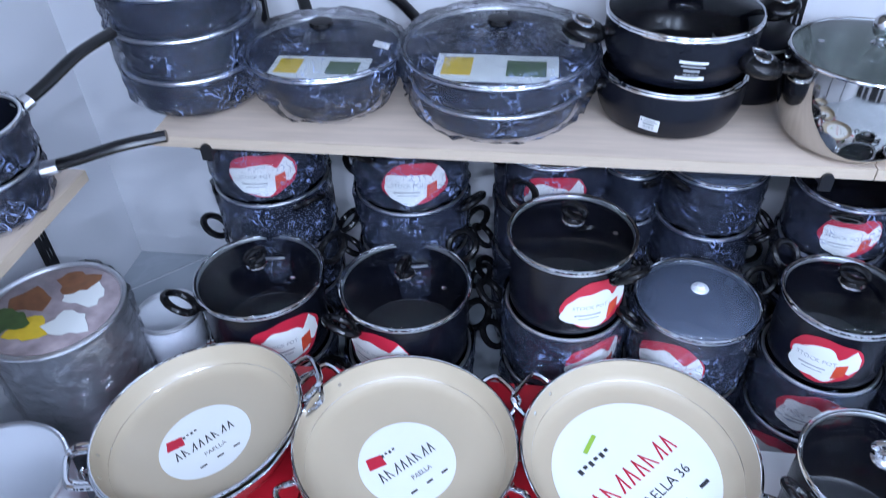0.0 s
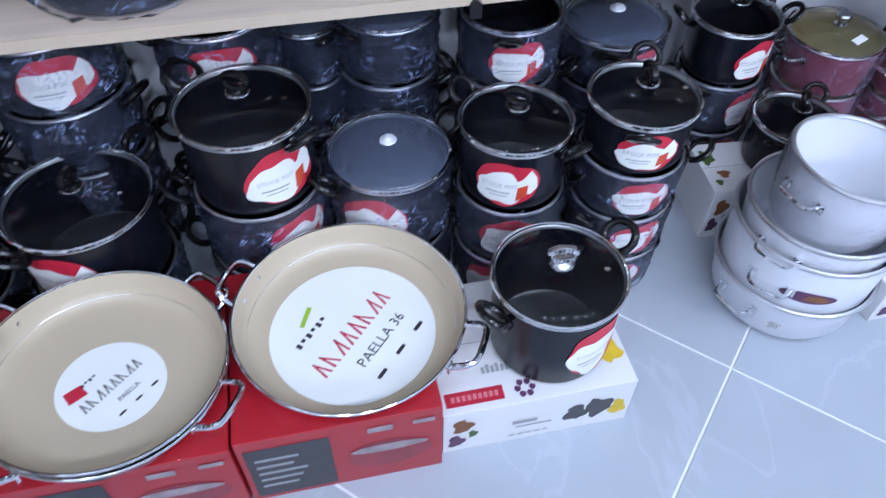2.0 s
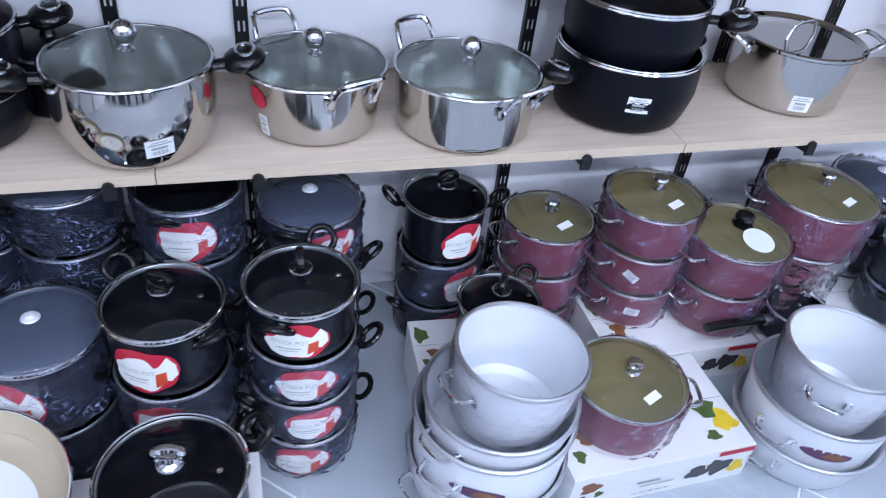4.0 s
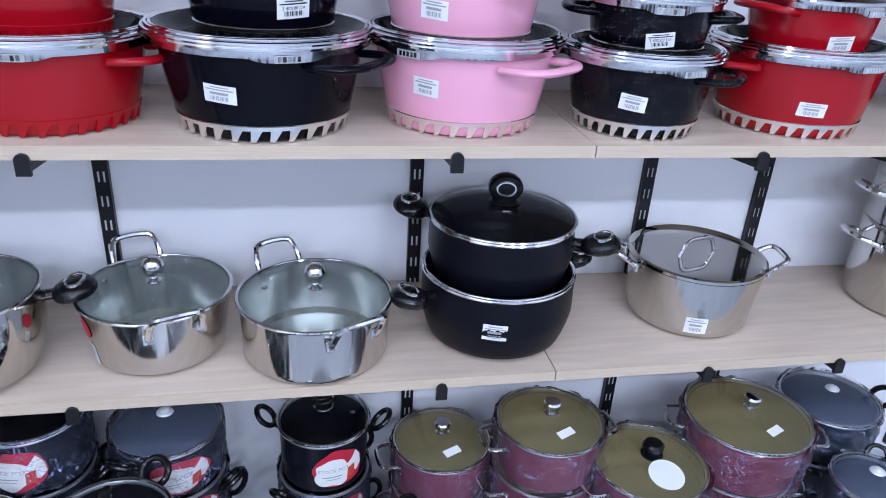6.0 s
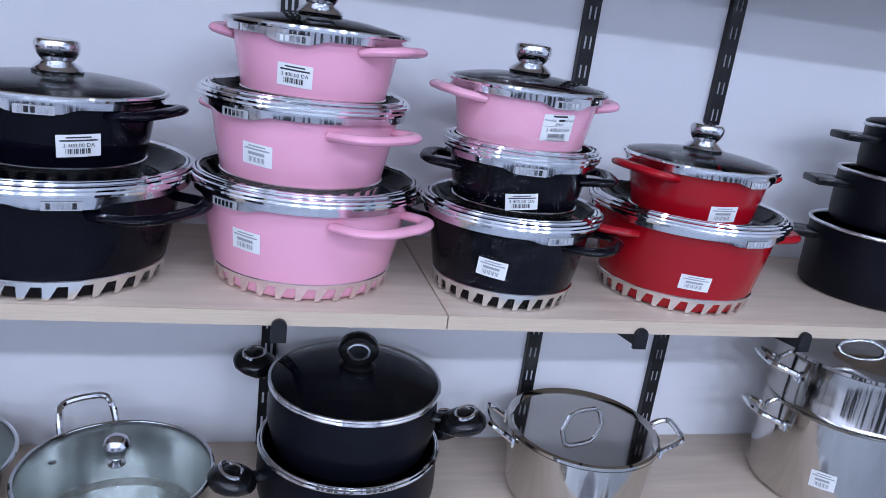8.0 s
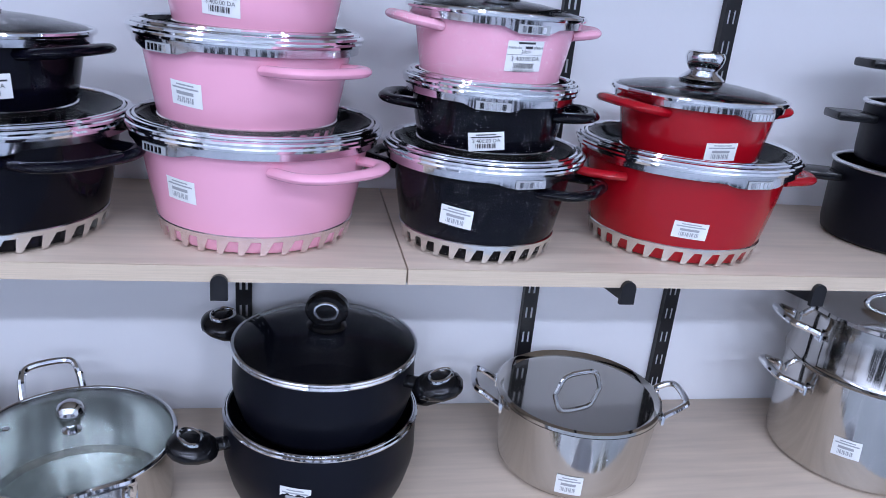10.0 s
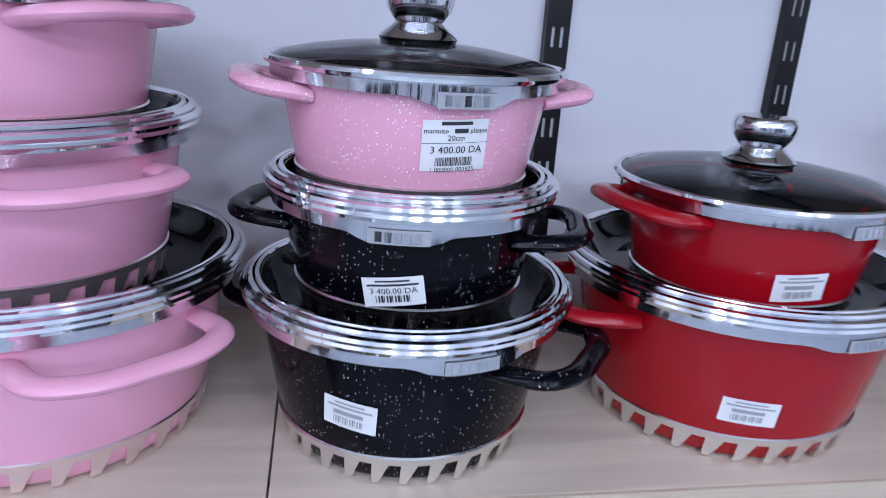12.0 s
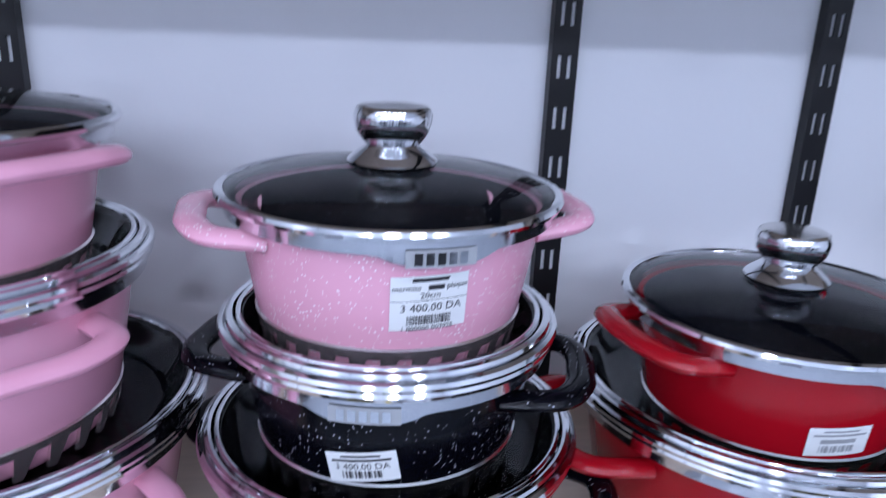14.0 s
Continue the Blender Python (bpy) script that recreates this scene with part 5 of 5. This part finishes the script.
# ---- floor: cartons and pans at the front ----
carton(-0.662, 0.500, 0, -0.336, 0.850, 0.200, "red_carton", "red printed pan carton lying on the floor")
carton(-0.332, 0.506, 0, 0.006, 0.850, 0.200, "red_carton", "red printed pan carton lying on the floor")
carton(0.010, 0.514, 0, 0.334, 0.850, 0.200, "red_carton", "red printed pan carton lying on the floor")
carton(0.339, 0.532, 0, 0.682, 0.800, 0.130, "white_carton", "white printed cookware carton with a red tag on top", "white", red=True)
paella_pan(-0.517, 0.650, 0.229, 0.180, (-2, -7), "beige paella pan with round paper, tilted", 32, False)
paella_pan(-0.519, 0.647, 0.215, 0.180, (-2, -6), "beige paella pan underneath a tilted one", 25, False)
paella_pan(-0.170, 0.655, 0.206, 0.186, (-1, 4), "beige paella pan underneath another", 222, False)
paella_pan(-0.168, 0.653, 0.220, 0.186, (-2, 4), "beige paella pan with round paper label", 150, False)
paella_pan(0.215, 0.688, 0.206, 0.192, (1, -1), "wide beige paella pan with large paper label", 150, True)


# ---- floor: black stock pots ----
def pot_stack(x, y, r, tops, h, handles, label_at, lids, wraps, seed, z0=0.0, labels=("black stock pot",), top_label=False):
    """Pots standing one in another from z0 up; tops: number of tiers."""
    z = z0
    for k in range(tops):
        last = k == tops - 1
        stock_pot(x, y, z, r, h, labels[min(k, len(labels) - 1)], handles + 17 * k * (1 if k % 2 else -1), lids if last else "none", None if label_at is None or (top_label and not last) else label_at + 9 * ((k * 5) % 3 - 1),
                  wraps if last else True, seed=seed + k)
        z += h + 0.002


TOPS = ("black stock pot in clear film, stacked on the floor", "black stock pot in clear film, stacked", "black stock pot with red and white label")
pot_stack(-0.507, 0.964, 0.127, 2, 0.162, 200, -60, "glass", False, 21, labels=(TOPS[0], "black stock pot with glass lid, stacked"))
pot_stack(-0.217, 0.974, 0.129, 2, 0.158, 215, -120, "glass", False, 25, labels=(TOPS[0], "black stock pot with glass lid, stacked"))
pot_stack(0.091, 0.979, 0.115, 3, 0.154, 165, -62, "glass", False, 31, labels=TOPS)
pot_stack(0.330, 0.974, 0.113, 2, 0.164, 190, -125, "frosted", True, 36, labels=(TOPS[0], "black stock pot under a frosted film cover"))
pot_stack(0.550, 0.920, 0.101, 3, 0.136, 160, -112, "glass", False, 41, labels=TOPS)
pot_stack(0.778, 0.908, 0.099, 4, 0.108, 15, -92, "glass", False, 45, labels=TOPS)
stock_pot(0.556, 0.653, 0.131, 0.112, 0.172, "black stock pot with glass lid on a white carton", 205, "glass", -62, False, seed=51, knob="chrome")
pot_stack(-0.540, 1.195, 0.122, 4, 0.136, 172, -66, "glass", True, 54, labels=TOPS, top_label=True)
pot_stack(-0.236, 1.198, 0.118, 4, 0.134, 188, -66, "glass", True, 58, labels=TOPS, top_label=True)
pot_stack(0.050, 1.208, 0.110, 4, 0.128, 160, -75, "glass", True, 63, labels=TOPS, top_label=True)
pot_stack(0.370, 1.210, 0.099, 4, 0.120, 175, None, "frosted", True, 67, labels=(TOPS[0], TOPS[1]))
pot_stack(0.217, 1.235, 0.061, 4, 0.113, 60, None, "frosted", True, 69, labels=(TOPS[0], TOPS[1]))
pot_stack(0.598, 1.145, 0.097, 4, 0.122, 200, -85, "glass", True, 71, labels=TOPS, top_label=True)
pot_stack(0.825, 1.166, 0.103, 4, 0.105, 12, -60, "frosted", True, 76, labels=TOPS)
pot_stack(1.125, 1.205, 0.095, 3, 0.127, 205, -72, "glass", False, 81, labels=TOPS)
carton(1.020, 0.915, 0, 1.295, 1.070, 0.140, "white_carton", "white printed carton under a black pot", "white", turn=-4)
stock_pot(1.200, 0.995, 0.141, 0.090, 0.112, "small black stock pot with glass lid on a carton", 40, "glass", None, False, seed=84)

# ---- floor: maroon pots, aluminium stacks, white cartons ----
carton(1.252, 0.640, 0, 1.665, 0.900, 0.105, "white_carton", "white printed cookware carton lying on the floor", "white", turn=1)
carton(1.468, 0.908, 0, 1.853, 1.185, 0.105, "white_carton", "white printed cookware carton behind another", "white")
carton(1.861, 0.860, 0, 2.343, 1.210, 0.105, "white_carton", "white printed cookware carton beside another", "white")
MAROON = "maroon speckled pot with olive glass lid in film"
maroon_pot(1.373, 1.178, 0.000, 0.106, 0.109, "maroon speckled pot under a stack", 20, None, seed=91)
maroon_pot(1.373, 1.178, 0.110, 0.106, 0.107, "maroon speckled pot in film, stacked", 20, None, seed=92)
maroon_pot(1.373, 1.178, 0.217, 0.104, 0.107, MAROON, 5, "olive", "chrome", True, None, 93)
maroon_pot(1.579, 1.100, 0.106, 0.108, 0.100, "maroon speckled pot in film under a stack", 15, None, sticker=(-110, 0.055, 0.036, 0.02, -8), seed=94)
maroon_pot(1.579, 1.100, 0.208, 0.110, 0.102, "maroon speckled pot in film, stacked", 10, None, sticker=(-125, 0.055, 0.036, 0.02, -30), seed=95)
maroon_pot(1.579, 1.100, 0.312, 0.109, 0.107, MAROON, 5, "olive", "chrome", True, None, 96)
maroon_pot(1.781, 1.033, 0.106, 0.114, 0.126, "maroon speckled pot in film under another", 12, None, seed=97)
maroon_pot(1.781, 1.033, 0.234, 0.118, 0.113, "maroon speckled pot with glass lid and black knob", 8, "olive", "black", True, None, 98, True)
maroon_pot(2.023, 1.087, 0.106, 0.122, 0.174, "maroon speckled pot in film under another", -20, None, seed=99)
maroon_pot(2.023, 1.087, 0.282, 0.133, 0.123, MAROON, -20, "olive", "chrome", True, None, 100)
maroon_pot(1.405, 0.769, 0.101, 0.115, 0.115, "maroon speckled pot with olive lid on a white carton", -15, "olive", "chrome", True, None, 101)
saucepan(1.943, 0.930, 0.106, 0.075, 0.080, "small maroon saucepan with a long black handle", 185, 0.01)
pot_stack(2.303, 1.178, 0.111, 3, 0.118, 30, None, "frosted", True, 103, z0=0.0, labels=TOPS)
pot_stack(2.263, 0.958, 0.084, 2, 0.101, 30, None, "frosted", True, 108, z0=0.106, labels=TOPS)

ALU = "frosted aluminium casserole in loose clear film"
alu_bowl(1.112, 0.750, 0.000, 0.158, 0.114, "wide frosted aluminium casserole at the bottom of a stack", seed=111, tag="price")
alu_bowl(1.112, 0.748, 0.012, 0.154, 0.218, ALU, flare=0.92, seed=112, tag="oval", handles=35)
alu_bowl(1.120, 0.751, 0.132, 0.145, 0.132, ALU, flare=0.90, seed=113, handles=28)
alu_bowl(1.137, 0.759, 0.196, 0.122, 0.163, "frosted aluminium casserole tilted atop a stack", (0, 4), flare=0.88, seed=114, handles=15, cover=True)
alu_bowl(1.840, 0.700, 0.000, 0.158, 0.095, "wide frosted aluminium casserole at the bottom of a stack", seed=115)
alu_bowl(1.840, 0.700, 0.010, 0.150, 0.180, ALU, flare=0.90, seed=116, tag="oval")
alu_bowl(1.850, 0.705, 0.135, 0.122, 0.160, ALU, flare=0.88, seed=117, handles=40, cover=True)
maroon_pot(2.123, 0.694, 0.000, 0.117, 0.190, "maroon pot with olive glass lid on the floor", 10, "olive", "black", False, None, 118, True)


def picture_tin(x, y, z, r, h, label):
    """A bright aluminium couscous pot whose lid carries a food picture, in film."""
    t = thing("aluminium_pot", pose(x, y, z), label, "aluminium pot", "aluminium pots by the side wall")
    part("body", lathe([(0, 0.001), (r * 0.93, 0.001), (r * 0.96, 0.01), (r * 0.98, h - 0.02), (r, h - 0.01), (r, h), (r * 0.97, h)]), "aluminium", t)
    pc = part("picture_disc", lathe([(r * 0.965, h - 0.004), (r * 0.9, h + 0.002), (0, h + 0.004)]), "tray_print", t, "printed food picture disc")
    for k, (c, mname) in enumerate((((-0.4, 0.1), "ink_brown"), ((-0.1, -0.45), "ink_yellow"), ((0.35, 0.3), "paper_label"), ((0.1, 0.55), "ink_brown"), ((0.4, -0.3), "paper_label"), ((-0.5, -0.35), "ink_dark_green"))):
        bm = outline(bmesh.new(), blob(r * 0.62, r * 0.48, 18, 40 + k, 0.2))
        for v in bm.verts:
            v.co = (v.co.x + c[0] * r, v.co.z + c[1] * r, h + 0.0045 + 0.0003 * k)
        part("picture", bm, mname, pc)
    part("rim", ring(r * 0.985, h, 0.006), "aluminium", t)
    film(t, r * 1.02, h + 0.008, 130, material="loose_film")
    return t


picture_tin(-0.838, 0.800, 0.0, 0.126, 0.360, "aluminium pot in film with a food picture lid")
alu_bowl(-0.700, 0.920, 0.0, 0.062, 0.250, "small aluminium pot in a crumpled clear bag", seed=132, cover=True)
alu_bowl(-0.835, 0.520, 0.0, 0.120, 0.235, "shallow aluminium bowl in clear film", seed=131)

# ---- floor tiles ----
TILE, JOINT, ANGLE, CROSS = 0.606, 0.0055, 45.0, (0.928, 0.590)
tile_mesh = None
EDGES = [((LEFT_X, 0, 0), (-1, 0, 0)), ((RIGHT_X, 0, 0), (1, 0, 0)), ((0, BACK_Y, 0), (0, -1, 0)), ((0, WALL_Y, 0), (0, 1, 0))]
for i in range(-12, 13):
    for j in range(-12, 13):
        m = pose(CROSS[0], CROSS[1], 0, 0, 0, ANGLE) @ Matrix.Translation(((i + 0.5) * TILE, (j + 0.5) * TILE, 0))
        c, q = m.translation, TILE / 2 - JOINT / 2
        reach = TILE * 0.72
        if not (LEFT_X - reach < c.x < RIGHT_X + reach and BACK_Y - reach < c.y < WALL_Y + reach):
            continue
        inside = LEFT_X + reach < c.x < RIGHT_X - reach and BACK_Y + reach < c.y < WALL_Y - reach
        if inside and tile_mesh:
            ob = new("tile", tile_mesh)
            ob.parent = floor
        else:
            bm = block(-q, -q, -0.009, q, q, 0.0, 0.0008)
            if not inside:
                back = m.inverted()
                for point, away in EDGES:
                    bmesh.ops.bisect_plane(bm, geom=bm.verts[:] + bm.edges[:] + bm.faces[:], plane_co=back @ Vector(point), plane_no=back.to_3x3() @ Vector(away), clear_outer=True)
            if not bm.faces:
                bm.free()
                continue
            ob = part("tile", bm, "floor_tile", floor, smooth=False)
            if inside:
                tile_mesh = ob.data
        ob.matrix_world = m
